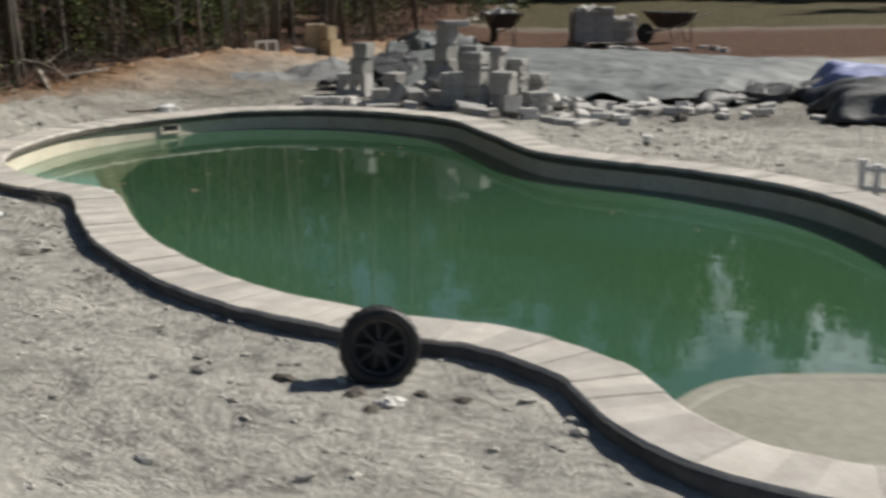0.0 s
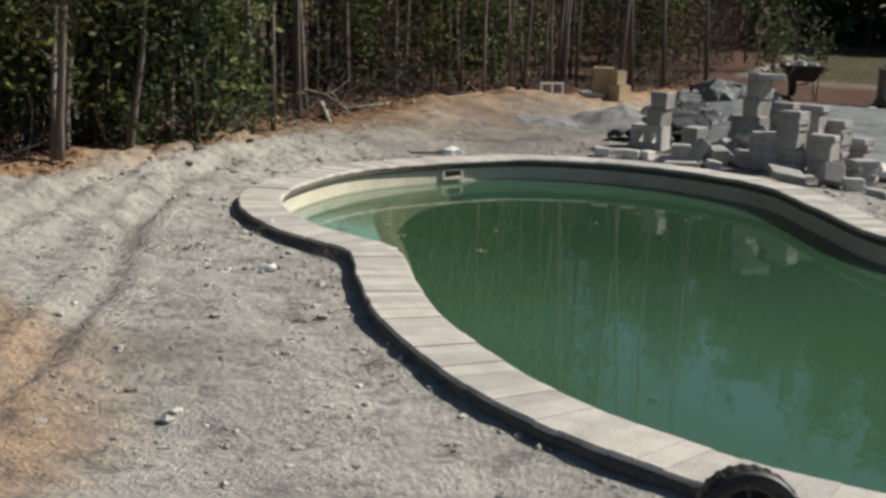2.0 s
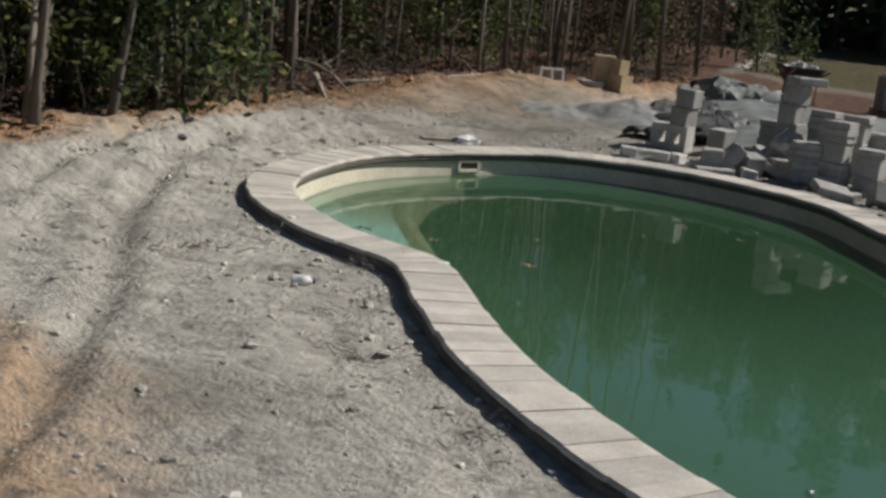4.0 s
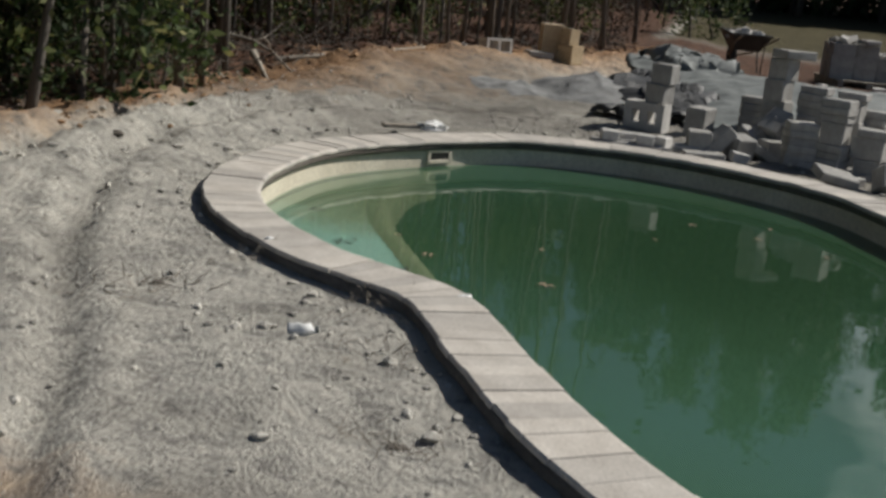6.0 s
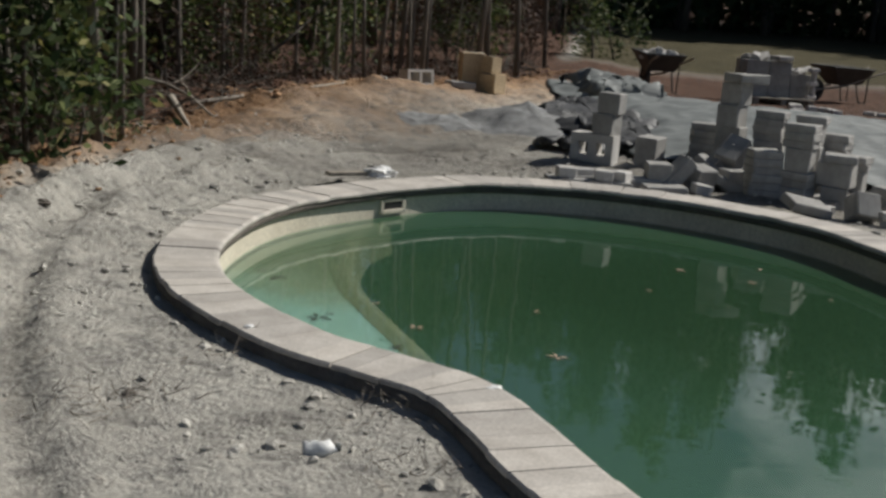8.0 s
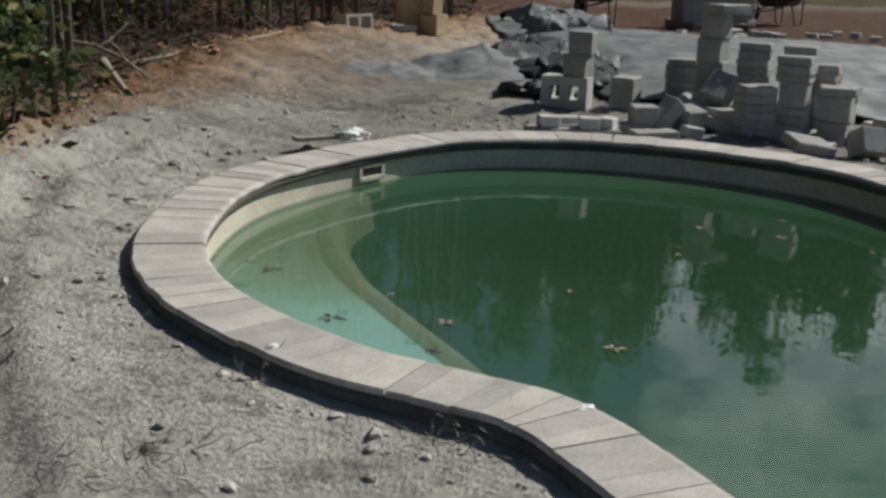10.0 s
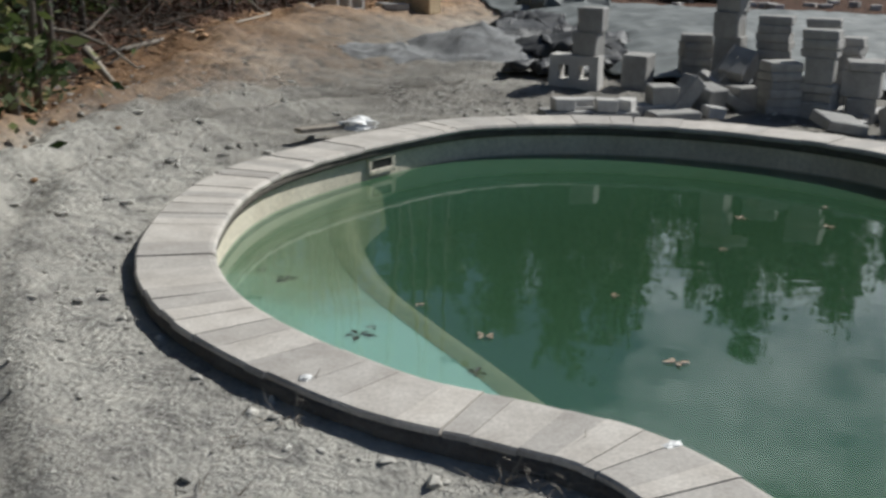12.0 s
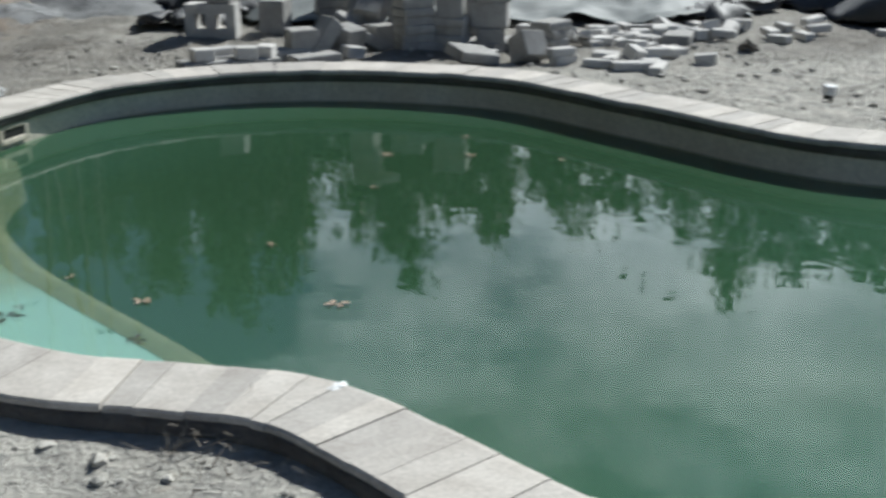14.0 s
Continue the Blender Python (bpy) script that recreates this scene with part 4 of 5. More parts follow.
def heap(name, x, y, r, h, material, label, seed):
    verts, faces = [], []
    rings, sides = 22, 48
    for k in range(rings + 1):
        q = k / rings
        for i in range(sides):
            a = 2 * math.pi * i / sides
            rr = r * q * (1 + 0.16 * noise.noise(Vector((math.cos(a) * 1.5, math.sin(a) * 1.5, seed))))
            px, py = x + rr * math.cos(a), y + rr * math.sin(a)
            hz = h * (1 - q) ** 1.15 + 0.035 * noise.noise(Vector((px * 4, py * 4, seed))) + 0.02 * noise.noise(Vector((px * 13, py * 13, seed)))
            verts.append((px, py, ground_at(px, py) + hz - 0.05 * q ** 4))
    for k in range(rings):
        for i in range(sides):
            j = (i + 1) % sides
            faces.append((k * sides + i, k * sides + j, (k + 1) * sides + j, (k + 1) * sides + i))
    ob = from_arrays(name, verts, faces, material, smooth=True)
    return tagged(ob, label, "heap")


heap("gravel_mound", -0.88, 13.9, 0.85, 0.27, M_GRAVEL, "small heap of blue-grey gravel", 3.0)
heap("gravel_mound", -1.75, 13.6, 0.6, 0.09, M_GRAVEL, "low spread of blue-grey gravel", 4.0)


# ---- wheel by the rim ----
def plastic_wheel(m):
    root = thing("spoked_roller", m, "black plastic spoked wheel standing against the pool rim", "wheel")
    R, w = 0.164, 0.062
    bm = bmesh.new()
    lathe(bm, [(R * 0.70, -w + 0.01), (R * 0.80, -w - 0.006), (R * 0.94, -w), (R * 0.99, -w + 0.014), (R, 0), (R * 0.99, w - 0.014), (R * 0.94, w), (R * 0.80, w + 0.006),
               (R * 0.72, w - 0.002), (R * 0.69, w - 0.022), (R * 0.69, -w + 0.02)], 48, closed=True)
    part("tyre", bm, M_RUBBER, root, smooth=False)
    for k in range(26):
        bm = bmesh.new()
        box(bm, 0.010, 0.020, 2 * w - 0.03, pose(0, 0, 0, 0, 0, 360 * k / 26) @ pose(R - 0.002, 0, -w + 0.015), 0.003)
        part("tread_lug", bm, M_RUBBER, root)
    bm = bmesh.new()
    lathe(bm, [(R * 0.70, 0.034), (R * 0.70, 0.018), (R * 0.62, 0.016), (R * 0.62, 0.030)], 40, closed=True)
    part("rim_ring", bm, M_HUB, root, "dark grey rim ring")
    bm = bmesh.new()
    lathe(bm, [(0.0, 0.040), (0.012, 0.040), (0.014, 0.034), (0.028, 0.032), (0.034, 0.020), (0.034, -0.030), (0.0, -0.030)], 20)
    part("hub", bm, M_HUB, root, "dark grey hub")
    for k in range(9):
        bm = bmesh.new()
        box(bm, R * 0.50, 0.015, 0.018, pose(0, 0, 0, 0, 0, 40 * k + 12) @ pose(R * 0.41, 0, 0.008), 0.004)
        part("spoke", bm, M_HUB, root)
    bm = bmesh.new()
    lathe(bm, [(R * 0.70, -0.034), (0.03, -0.030), (0.03, -0.036), (R * 0.70, -0.040)], 32, closed=True)
    part("back_plate", bm, M_RUBBER, root)
    bm = bmesh.new()
    tube(bm, [(0, 0, 0.06), (0, 0, -0.15)], [0.011, 0.011], 10)
    part("axle", bm, M_STEEL, root)
    return root


plastic_wheel(pose(0.44, 1.24, 0.045, 80, 0, 8))


# ---- small things on and by the rim ----
def crumpled(name, m, size, material, label, category, seed):
    bm = bmesh.new()
    bmesh.ops.create_icosphere(bm, subdivisions=3, radius=1.0)
    for v in bm.verts:
        n = noise.noise(v.co * 1.7 + Vector((seed, 0, 0))) * 0.5 + noise.noise(v.co * 4.5 + Vector((0, seed, 0))) * 0.3
        v.co *= 1 + n
        v.co = Vector((v.co.x * size[0], v.co.y * size[1], max(v.co.z, -0.45) * size[2]))
    low = min(v.co.z for v in bm.verts)
    for v in bm.verts:
        v.co.z -= low
    ob = finish(name, bm, material)
    ob.matrix_world = m
    return tagged(ob, label, category)


def bottle(m):
    root = thing("plastic_jug", m, "crushed white plastic jug lying on the gravel", "litter")
    bm = bmesh.new()
    lathe(bm, [(0.0, -0.085), (0.042, -0.085), (0.050, -0.075), (0.047, -0.055), (0.050, -0.035), (0.045, -0.015), (0.050, 0.005), (0.046, 0.03), (0.040, 0.05), (0.02, 0.075), (0.018, 0.088)], 20, pose(0, 0, 0.045, 0, 90, 0))
    for v in bm.verts:
        v.co.z *= 0.85 + 0.25 * noise.noise(v.co * 20)
        v.co.y += 0.012 * noise.noise(v.co * 14)
    part("body", bm, M_WHITE, root, smooth=True)
    bm = bmesh.new()
    lathe(bm, [(0.0, 0.104), (0.02, 0.104), (0.022, 0.100), (0.022, 0.084), (0.0, 0.084)], 14, pose(0, 0, 0.045, 0, 90, 0))
    part("cap", bm, M_TARP, root, "grey cap")
    return root


bottle(pose(-2.24, 4.40, ground_at(-2.24, 4.4) + 0.002, 0, 0, 12) @ Matrix.Scale(0.65, 4))
bm = bmesh.new()
box(bm, 0.34, 0.085, 0.028, Matrix(), 0.004, 0.003)
board = tagged(finish("wooden_lath", bm, M_DEADWOOD), "short weathered grey board lying on the rim", "board")
board.matrix_world = pose(-2.50, 9.66, 0.004, 0, 0, 30)
crumpled("plastic_bag", pose(-2.27, 9.72, 0.0, 0, 0, 20), (0.12, 0.065, 0.05), M_WHITE, "crumpled white plastic bag on the pool rim", "litter", 3.3)


def skimmer():
    p = curve_at(SKIM_S, 0.0)
    q = curve_at(SKIM_S, -0.1)
    d = math.degrees(math.atan2(q[1] - p[1], q[0] - p[0]))
    root = thing("skimmer", pose(*curve_at(SKIM_S, 0.026), -0.128, 0, 0, d - 90), "pool skimmer with a pale frame and dark mouth in the wall", "skimmer")
    W, H, t = 0.245, 0.115, 0.030
    for sx, sy, x, z in ((W, t, 0, H / 2 - t / 2), (W, t, 0, -H / 2 + t / 2), (t, H - 2 * t, -W / 2 + t / 2, 0), (t, H - 2 * t, W / 2 - t / 2, 0)):
        bm = bmesh.new()
        box(bm, sx, 0.018, sy, pose(x, 0.008, z - sy / 2), 0.003)
        part("frame_bar", bm, M_PLASTER, root)
    # solid black panel stands for the shade inside the opening
    bm = bmesh.new()
    box(bm, W - 2 * t, 0.010, H - 2 * t, pose(0, 0.006, -H / 2 + t), 0.0)
    part("mouth", bm, M_RUBBER, root, "black panel for the skimmer's shaded opening")
    for x in (-0.108, 0.108):
        for z in (-0.045, 0.045):
            bm = bmesh.new()
            lathe(bm, [(0.0, 0.003), (0.005, 0.003), (0.005, 0)], 8, pose(x, 0.017, z, -90, 0, 0))
            part("screw", bm, M_STEEL, root)
    return root


SKIM_S = int(np.argmin(np.hypot(*(INNER - np.array((-2.17, 9.30))).T))) / N_POOL
skimmer()


def pipe_stub(x, y, height, label):
    root = thing("pipe_stub", pose(x, y, ground_at(x, y), 4, 3, 0), label, "pipe")
    bm = bmesh.new()
    lathe(bm, [(0.030, 0), (0.030, height), (0.024, height), (0.024, 0)], 18, closed=True)
    part("pipe", bm, M_RUBBER, root)
    bm = bmesh.new()
    lathe(bm, [(0.0, height + 0.045), (0.040, height + 0.045), (0.046, height + 0.038), (0.046, height - 0.01), (0.0, height - 0.01)], 18)
    part("cap", bm, M_WHITE, root, "white pipe cap")
    return root


pipe_stub(2.60, 8.12, 0.06, "short black pipe stub with a white cap in the gravel")


def pvc_frame(x, y):
    root = thing("pipe_manifold", pose(x, y, ground_at(x, y), 0, 0, -35), "white plastic plumbing pipes standing by the pool", "pipes")
    for px, h in ((0.0, 0.22), (0.11, 0.19), (0.24, 0.22)):
        bm = bmesh.new()
        lathe(bm, [(0.028, 0), (0.028, h), (0.036, h), (0.036, h + 0.05), (0.0, h + 0.05)], 16, pose(px, 0, 0))
        part("riser", bm, M_WHITE, root)
    bm = bmesh.new()
    tube(bm, [(-0.03, 0, 0.20), (0.27, 0, 0.20)], [0.024, 0.024], 14)
    part("cross_pipe", bm, M_WHITE, root)
    bm = bmesh.new()
    tube(bm, [(-0.02, 0, 0.06), (0.26, 0, 0.05)], [0.024, 0.024], 14)
    part("lower_pipe", bm, M_WHITE, root)
    return root


pvc_frame(3.82, 5.62)
st = crumpled("stone", pose(3.22, 9.8, ground_at(3.2, 9.8) - 0.01), (0.07, 0.06, 0.06), M_MORTAR_SHADE, "dark stone lying on the gravel", "stone", 1.1)
crumpled("mortar_lump", pose(*curve_at((int(np.argmin(np.hypot(*(INNER - np.array((-1.63, 4.98))).T)))) / N_POOL, 0.03), -0.004, 0, 0, 30), (0.036, 0.02, 0.006), M_WHITE, "pale dab of mortar on the rim", "mortar", 6.1)
crumpled("mortar_lump", pose(-2.64, 5.55, 0.0, 0, 0, 60), (0.022, 0.018, 0.008), M_WHITE, "pale dab of mortar on the rim", "mortar", 7.1)


# ---- boxes by the wood ----
def carton(m, sx, sy, sz):
    root = thing("cardboard_box", m, "closed tan cardboard box on the earth by the wood", "box", "cardboard boxes")
    bm = bmesh.new()
    box(bm, sx, sy, sz, Matrix(), 0.006, 0.006)
    part("body", bm, M_CARD, root)
    for s_ in (-1, 1):
        bm = bmesh.new()
        box(bm, sx * 0.99, sy * 0.485, 0.004, pose(0, s_ * sy * 0.25, sz + 0.001, s_ * 2.0, 0, 0))
        part("flap", bm, M_CARD, root)
    bm = bmesh.new()
    box(bm, sx * 1.002, 0.05, 0.002, pose(0, 0, sz + 0.007))
    part("tape", bm, M_PAVER, root, "strip of tape")
    return root


g = ground_at(-1.2, 16.6)
carton(pose(-1.14, 16.55, g, 0, 0, 52), 0.25, 0.25, 0.24)
carton(pose(-1.17, 16.56, g + 0.252, 0, 3, 47), 0.18, 0.18, 0.20)
carton(pose(-1.40, 16.80, g - 0.01, 0, 0, 8), 0.30, 0.30, 0.48)
block("pale", pose(-2.16, 15.95, ground_at(-2.16, 15.95) + 0.085, 84, 0, 38))
block("cap", pose(-2.50, 16.0, ground_at(-2.5, 16.0) + 0.01, 8, 30, 45))
block("slab", pose(-1.55, 16.35, ground_at(-1.5, 16.35), 0, 4, 25))


# ---- wheelbarrows and the block pallet ----
def wheelbarrow(m, load):
    root = thing("wheelbarrow", m, "dark steel wheelbarrow loaded with rubble on bare earth" if load else "dark empty steel wheelbarrow on bare earth", "wheelbarrow")
    bm = bmesh.new()
    low = [bm.verts.new(v) for v in ((-0.25, -0.20, 0.33), (0.22, -0.17, 0.30), (0.22, 0.17, 0.30), (-0.25, 0.20, 0.33))]
    top = [bm.verts.new(v) for v in ((-0.42, -0.33, 0.60), (0.50, -0.31, 0.62), (0.50, 0.31, 0.62), (-0.42, 0.33, 0.60))]
    bm.faces.new(list(reversed(low)))
    for k in range(4):
        bm.faces.new((low[k], low[(k + 1) % 4], top[(k + 1) % 4], top[k]))
    tray = part("tray", bm, M_STEEL, root)
    mod = tray.modifiers.new("thickness", 'SOLIDIFY')
    mod.thickness = 0.012
    bm = bmesh.new()
    tube(bm, [tuple(v) for v in ((-0.42, -0.33, 0.60), (0.50, -0.31, 0.62), (0.50, 0.31, 0.62), (-0.42, 0.33, 0.60), (-0.42, -0.33, 0.60))], [0.014] * 5, 8)
    part("rim", bm, M_STEEL, root)
    for s_ in (-1, 1):
        bm = bmesh.new()
        tube(bm, [(0.62, s_ * 0.05, 0.20), (0.1, s_ * 0.17, 0.29), (-0.45, s_ * 0.27, 0.50), (-0.85, s_ * 0.29, 0.60)], [0.018] * 4, 8)
        part("handle", bm, M_DEADWOOD, root)
        bm = bmesh.new()
        tube(bm, [(-0.12, s_ * 0.2, 0.34), (-0.22, s_ * 0.22, 0.0), (-0.36, s_ * 0.23, 0.0), (-0.36, s_ * 0.24, 0.44)], [0.013] * 4, 8)
        part("leg", bm, M_STEEL, root)
    bm = bmesh.new()
    lathe(bm, [(0.11, -0.035), (0.17, -0.045), (0.20, -0.02), (0.20, 0.02), (0.17, 0.045), (0.11, 0.035)], 26, pose(0.62, 0, 0.20, 90, 0, 0), closed=True)
    wheel = part("wheel", bm, M_RUBBER, root, "black rubber tyre")
    bm = bmesh.new()
    lathe(bm, [(0.0, 0.03), (0.11, 0.02), (0.11, -0.02), (0.0, -0.03)], 20, pose(0.62, 0, 0.20, 90, 0, 0))
    part("rim_disc", bm, M_STEEL, wheel)
    return root


g = ground_at(1.7, 21.0)
wheelbarrow(pose(1.75, 21.0, g, 0, 0, 98), True)
for k in range(5):
    crumpled("rubble_lump", pose(1.55 + 0.10 * k, 20.95 + 0.1 * (k % 2), g + 0.50 + 0.03 * (k % 3), 0, 0, 40 * k), (0.11, 0.10, 0.09), M_BRICK, "pale rubble lump in the wheelbarrow", "rubble", 2.0 + k)
wheelbarrow(pose(5.35, 22.7, ground_at(5.3, 22.7), 0, 0, 205), False)


def pallet(x, y):
    m = pose(x, y, ground_at(x, y), 0, 0, 10)
    root = thing("wooden_pallet", m, "weathered wooden pallet under a stack of blocks", "pallet")
    for k in range(7):
        bm = bmesh.new()
        box(bm, 1.1, 0.10, 0.02, pose(0, -0.48 + 0.16 * k, 0.10), 0.003)
        part("board", bm, M_DEADWOOD, root)
    for k in range(3):
        bm = bmesh.new()
        box(bm, 0.09, 1.06, 0.10, pose(-0.48 + 0.48 * k, 0, 0), 0.003)
        part("bearer", bm, M_DEADWOOD, root)
    return m


pm = pallet(3.75, 21.4)
for lz in range(3):
    for ix in range(3 if lz < 2 else 2):
        for iy in range(2):
            block("hollow", pm @ pose(-0.40 + 0.40 * ix, -0.16 + 0.24 * iy, 0.121 + 0.191 * lz, 0, 0, random.uniform(-3, 3)), "blocks stacked on the pallet")
for k in range(12):
    block(("brick", "cap", "slab")[k % 3], pm @ pose(-0.45 + 0.09 * k, random.uniform(-0.25, 0.2), (0.695 if k < 7 else 0.505) + 0.02 * (k % 2), random.uniform(-25, 25), random.uniform(-25, 25), random.uniform(0, 180)), "bricks thrown on the block stack")
for k in range(5):
    block("brick", pm @ pose(0.50, -0.42, 0.13 + 0.0 + 0.11 * k, 0, 90 if k % 2 else 0, 20), "bricks thrown on the block stack")
for k in range(14):
    bx, by = random.uniform(2.2, 6.2), random.uniform(19.6, 21.0)
    block(("brick", "cap")[k % 2], pose(bx, by, ground_at(bx, by) + 0.0, 0, 0, random.uniform(0, 180)), "bricks strewn behind the tarp")


# ---- fallen branches and brush ----
def fallen_branch(pts, r, label):
    bm = bmesh.new()
    P = [Vector(p) for p in pts]
    n = len(P)
    tube(bm, [tuple(p) for p in P], [r * (1 - 0.7 * k / (n - 1)) for k in range(n)], 8)
    rng = np.random.default_rng(n + int(100 * r))
    for k in range(1, n):
        tw = crooked(P[k], rng.normal(size=3) + np.array([0, 0, 0.4]), r * 14, 0.3, 3, rng)
        tube(bm, tw, [r * 0.35, r * 0.25, r * 0.15, r * 0.06], 5)
    ob = finish("fallen_branch", bm, M_DEADWOOD if r > 0.025 else M_BARK, smooth=True)
    return tagged(ob, label, "branch")


fallen_branch([(-4.95, 12.5, 0.30), (-4.65, 12.35, 0.33), (-4.35, 12.15, 0.31), (-4.1, 11.95, 0.24), (-3.86, 11.75, 0.10)], 0.030, "bleached fallen branch at the wood's edge")
fallen_branch([(-4.2, 11.55, 0.26), (-4.05, 11.3, 0.14), (-3.85, 10.95, 0.0)], 0.040, "broken grey branch stump in the clay")
fallen_branch([(-4.0, 16.8, 0.35), (-3.7, 17.3, 0.65), (-3.4, 17.8, 1.0), (-3.1, 18.3, 1.45)], 0.02, "dead branch leaning against the trees")
fallen_branch([(-4.15, 12.3, 0.14), (-3.8, 13.1, 0.16), (-3.3, 14.0, 0.20), (-2.9, 14.9, 0.22)], 0.026, "thin grey branch lying along the clay bank")

rng = np.random.default_rng(8)
bm = bmesh.new()
for k in range(420):
    x, y = along(WOODS[1:11], rng.uniform(0.05, 1.0))
    d = abs(rng.normal()) * 0.7 + 0.05
    x, y = x - d * 0.88, y + d * 0.48
    tw = crooked((x, y, ground_at(x, y) + rng.uniform(0, 0.12)), (rng.normal(), rng.normal(), rng.uniform(-0.1, 0.7)), rng.uniform(0.25, 0.9), 0.2, 3, rng)
    r = rng.uniform(0.003, 0.010)
    tube(bm, tw, [r, r * 0.8, r * 0.6, r * 0.3], 4, cap=False)
brush = finish("brushwood", bm, M_BARK, smooth=True)
tagged(brush, "tangle of dead twigs along the wood's edge", "brushwood", kind="stuff")

# fallen leaves under the trees
n = 9000
cs = []
while len(cs) < n:
    x, y = along(WOODS[1:11], rng.uniform(0.0, 1.0))
    d = rng.uniform(0.2, 5.0)
    x, y = x - d * 0.88 + rng.normal() * 0.2, y + d * 0.48
    cs.append((x, y, ground_at(x, y) + 0.03 + abs(rng.normal()) * 0.03))
fallen = leaf_object("fallen_leaves", np.array(cs), 0.075, M_DRY, None)
tagged(fallen, "dry brown leaves covering the forest floor", "leaf litter", kind="stuff")


# ---- stones and clods on the earth ----
def pebbles(name, spots, material, label, seed):
    rs = np.random.default_rng(seed)
    base = bmesh.new()
    bmesh.ops.create_icosphere(base, subdivisions=1, radius=1.0)
    bv = np.array([v.co[:] for v in base.verts])
    bf = np.array([[v.index for v in f.verts] for f in base.faces])
    base.free()
    V, F = [], []
    for k, (x, y, r) in enumerate(spots):
        jag = bv * rs.uniform(0.65, 1.25, (len(bv), 1)) * np.array([rs.uniform(0.8, 1.5), rs.uniform(0.7, 1.2), rs.uniform(0.4, 0.75)]) * r
        a = rs.uniform(0, 6.28)
        rot = np.array([[math.cos(a), -math.sin(a), 0], [math.sin(a), math.cos(a), 0], [0, 0, 1]])
        V.append(jag @ rot.T + np.array([x, y, ground_at(x, y) + 0.25 * r]))
        F.append(bf + k * len(bv))
    ob = from_arrays(name, np.concatenate(V).tolist(), np.concatenate(F).tolist(), material)
    return tagged(ob, label, "stones", kind="stuff")


rs = np.random.default_rng(3)
spots = []
while len(spots) < 5200:
    x, y = rs.uniform(-4.6, 3.6), rs.uniform(-0.6, 12.0)
    if inside(np.array([x]), np.array([y]), offset(INNER, WIDTH + 0.05))[0]:
        continue
    spots.append((x, y, min(0.034, 0.004 + abs(rs.normal()) ** 2 * 0.0045)))
pebbles("loose_stones", spots, M_STONE, "small grey stones strewn over the earth", 4)
cl = []
while len(cl) < 2600:
    x, y = along(WOODS[1:11], rs.uniform(0, 1))
    d = rs.normal() * 0.28
    x, y = x - d * 0.88, y + d * 0.48
    cl.append((x, y, min(0.04, 0.007 + abs(rs.normal()) ** 2 * 0.006)))
M_CLOD = surface("orange_clay_clods", (0.26, 0.14, 0.07), (0.46, 0.29, 0.16), 6, 60, 0.95, 0.6, 0.01, 0.25, island=True)
pebbles("clay_clods", cl, M_CLOD, "clods of orange clay along the bank", 6)

# dark crumbs of mortar and clods close to the rim
cr = []
while len(cr) < 700:
    s_ = rs.uniform(0, 1)
    p = curve_at(s_, WIDTH + 0.02 + abs(rs.normal()) * 0.10)
    cr.append((p[0], p[1], min(0.02, 0.004 + abs(rs.normal()) ** 2 * 0.004)))
pebbles("mortar_crumbs", cr, M_STONE, "crumbs of grey mortar at the rim's foot", 7)

# straw and weeds by the rim
bm = bmesh.new()
for k in range(260):
    cx, cy = ((-2.05, 4.85), (-2.65, 5.4), (-1.95, 5.05), (-2.95, 4.85), (-1.15, 2.75), (-1.75, 3.48), (-1.90, 4.35), (-3.1, 4.7))[k % 8]
    x, y = cx + rng.normal() * 0.10, cy + rng.normal() * 0.10
    tw = crooked((x, y, ground_at(x, y) + 0.01), (rng.normal(), rng.normal(), abs(rng.normal()) * 0.5), rng.uniform(0.03, 0.11), 0.3, 2, rng)
    tube(bm, tw, [0.0022, 0.0018, 0.0008], 3, cap=False)
straw = finish("straw", bm, M_DEADWOOD)
tagged(straw, "bits of pale dry straw on the earth", "straw", kind="stuff")


# ---- leaves on the water ----
def floating_leaf(x, y, size, material, label, lobes, seed):
    rl = random.Random(seed)
    bm = bmesh.new()
    for k in range(lobes):
        a = 2 * math.pi * k / lobes + rl.uniform(-0.35, 0.35)
        ln = size * rl.uniform(0.6, 1.1)
        cx, cy = math.cos(a), math.sin(a)
        c0 = bm.verts.new((0.08 * ln * cx, 0.08 * ln * cy, 0.002))
        l = bm.verts.new((0.55 * ln * cx - 0.2 * ln * cy, 0.55 * ln * cy + 0.2 * ln * cx, 0.006))
        t = bm.verts.new((ln * cx, ln * cy, 0.003))
        r = bm.verts.new((0.55 * ln * cx + 0.2 * ln * cy, 0.55 * ln * cy - 0.2 * ln * cx, 0.006))
        bm.faces.new((c0, r, t, l))
    ob = finish("floating_leaf", bm, material)
    ob.matrix_world = pose(x, y, WATER_Z + 0.003, 0, 0, rl.uniform(0, 360))
    return tagged(ob, label, "leaf", "leaves on the water")


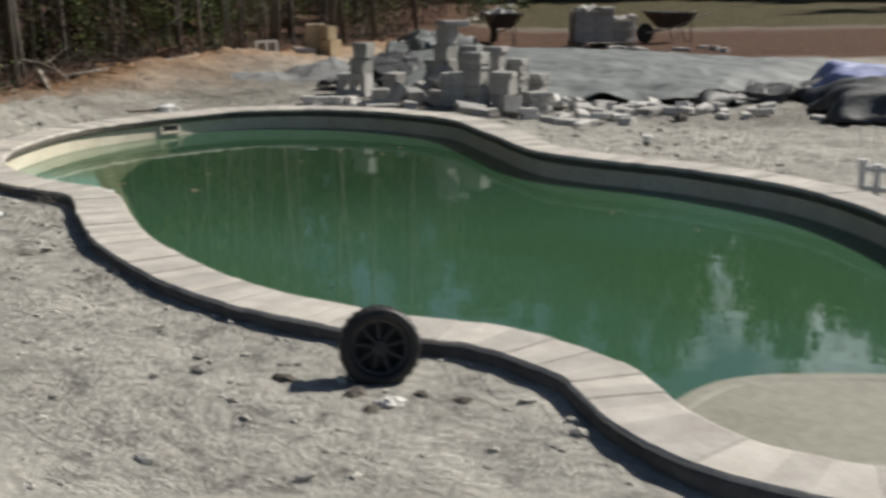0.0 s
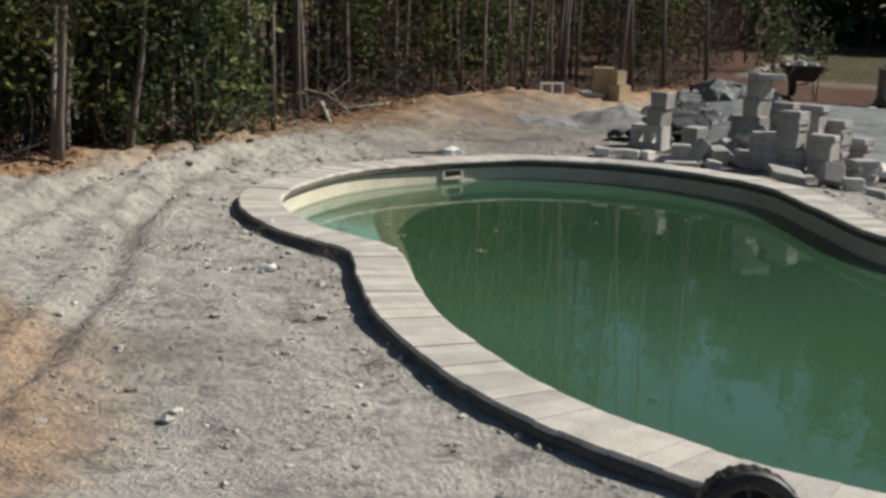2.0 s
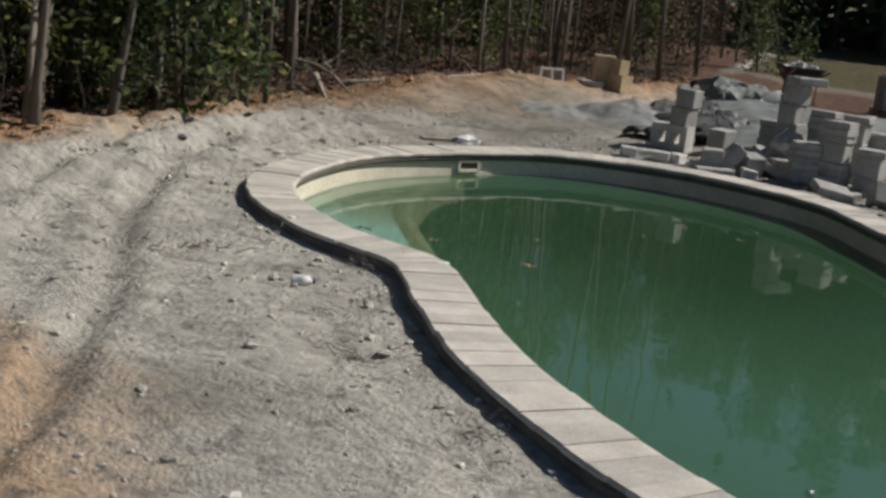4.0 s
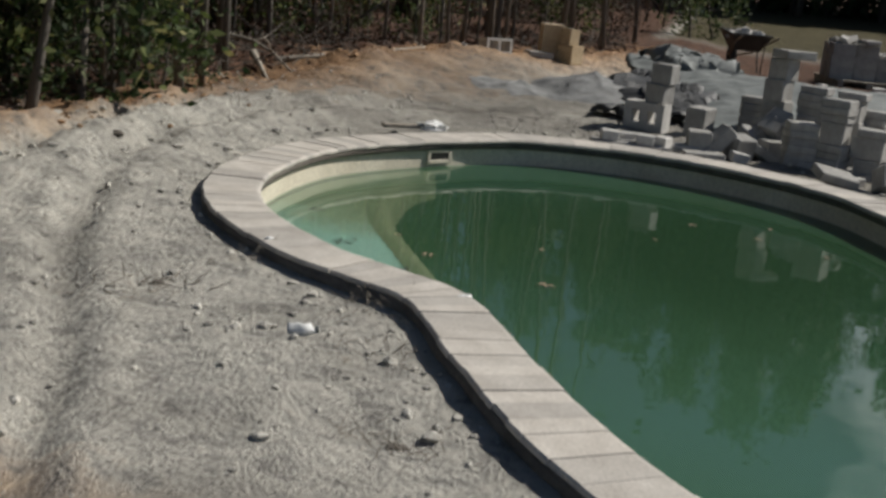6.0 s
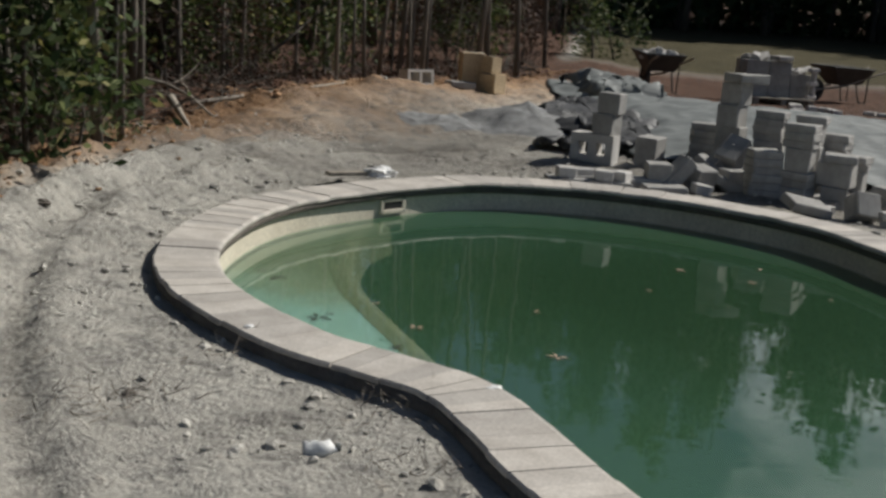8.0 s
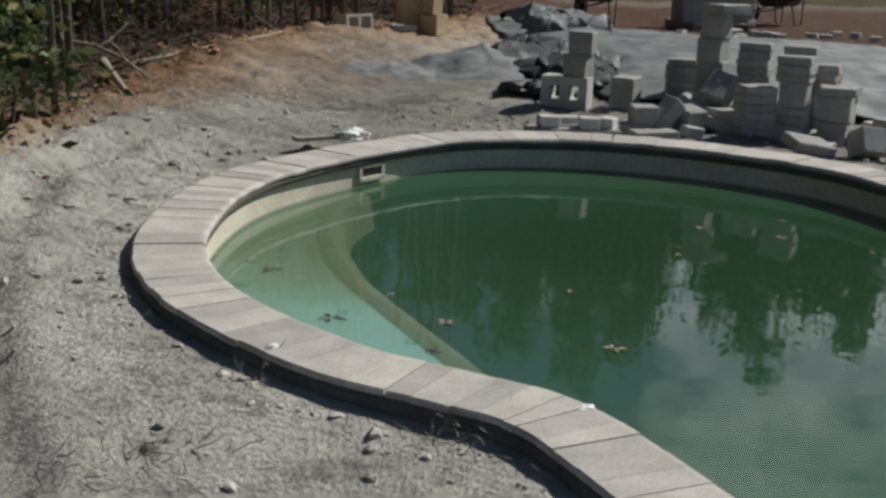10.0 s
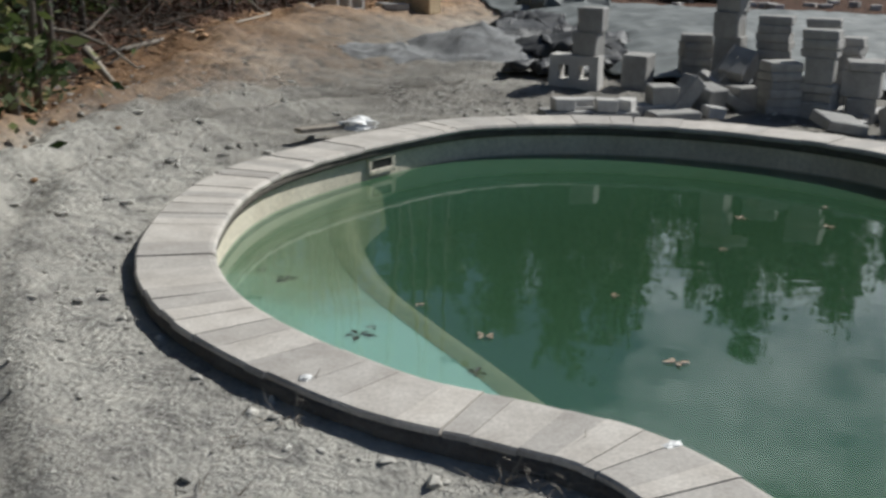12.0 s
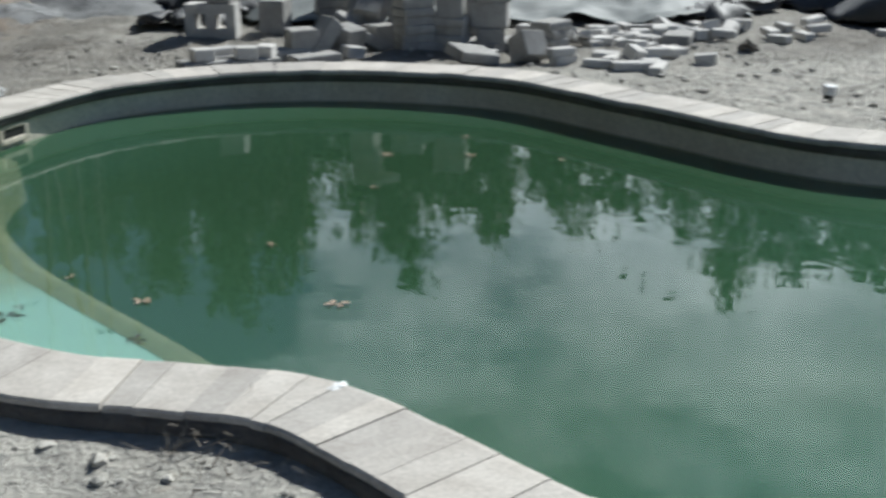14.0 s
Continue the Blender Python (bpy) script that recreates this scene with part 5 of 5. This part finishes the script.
M_WETLEAF = surface("wet_dark_leaf", (0.012, 0.016, 0.010), (0.03, 0.034, 0.02), 20, 90, 0.4, 0.1, 0.001)
M_PINKLEAF = surface("pale_fallen_leaf", (0.42, 0.26, 0.18), (0.55, 0.38, 0.28), 20, 90, 0.6, 0.1, 0.001)
DARKSAY, PALESAY = "dark wet leaves floating on the pool", "pale tan leaf floating on the pool"
for k, (x, y, s_) in enumerate(((-2.43, 6.50, 0.085), (-2.37, 6.58, 0.035), (-2.71, 7.24, 0.065), (-2.82, 7.38, 0.03), (-2.03, 6.08, 0.06), (0.08, 3.11, 0.025))):
    floating_leaf(x, y, s_, M_WETLEAF, DARKSAY, 5, k)
for k, (x, y, s_) in enumerate(((-1.94, 6.46, 0.045), (-1.28, 6.13, 0.055), (-2.16, 6.85, 0.03), (-1.31, 6.92, 0.035), (-0.3, 8.2, 0.04), (0.1, 8.0, 0.04), (0.25, 8.4, 0.035), (-0.6, 7.6, 0.03), (0.5, 7.7, 0.03), (1.9, 5.2, 0.035), (2.4, 4.6, 0.035))):
    floating_leaf(x, y, s_, M_PINKLEAF, PALESAY, 4, 20 + k)

# lumps in the dug earth by the wheel
for k, (x, y, r, mt, say) in enumerate(((0.50, 0.92, 0.040, M_BRICK, "pale broken stone on the earth"), (0.36, 0.98, 0.035, M_MORTAR_SHADE, "dark damp clod of earth"),
                                        (0.43, 0.84, 0.03, M_MORTAR_SHADE, "dark damp clod of earth"), (0.62, 1.0, 0.028, M_MORTAR_SHADE, "dark damp clod of earth"),
                                        (0.05, 1.25, 0.035, M_MORTAR_SHADE, "dark damp clod of earth"), (0.78, 0.95, 0.025, M_MORTAR_SHADE, "dark damp clod of earth"),
                                        (-1.74, 3.48, 0.025, M_MORTAR_SHADE, "dark damp clod of earth"), (-2.98, 4.9, 0.025, M_MORTAR_SHADE, "dark damp clod of earth"), (-4.05, 7.4, 0.04, M_MORTAR_SHADE, "dark damp clod of earth"))):
    crumpled("earth_clod" if mt is M_MORTAR_SHADE else "broken_stone", pose(x, y, ground_at(x, y) - 0.006, 0, 0, 37 * k), (r * 1.5, r, r * 0.6), mt, say, "stone", 11.0 + k)

# ---- the rim's pavers ----
s = 0.0
PAVERS = []
while s < 1.0 - 0.10 / POOL_LENGTH:
    length = random.choice((0.10, 0.11, 0.115, 0.125, 0.14, 0.17)) / POOL_LENGTH
    e = min(s + length, 1.0)
    if 1.0 - e < 0.10 / POOL_LENGTH:
        e = 1.0
    PAVERS.append(paver(s, e))
    s = e
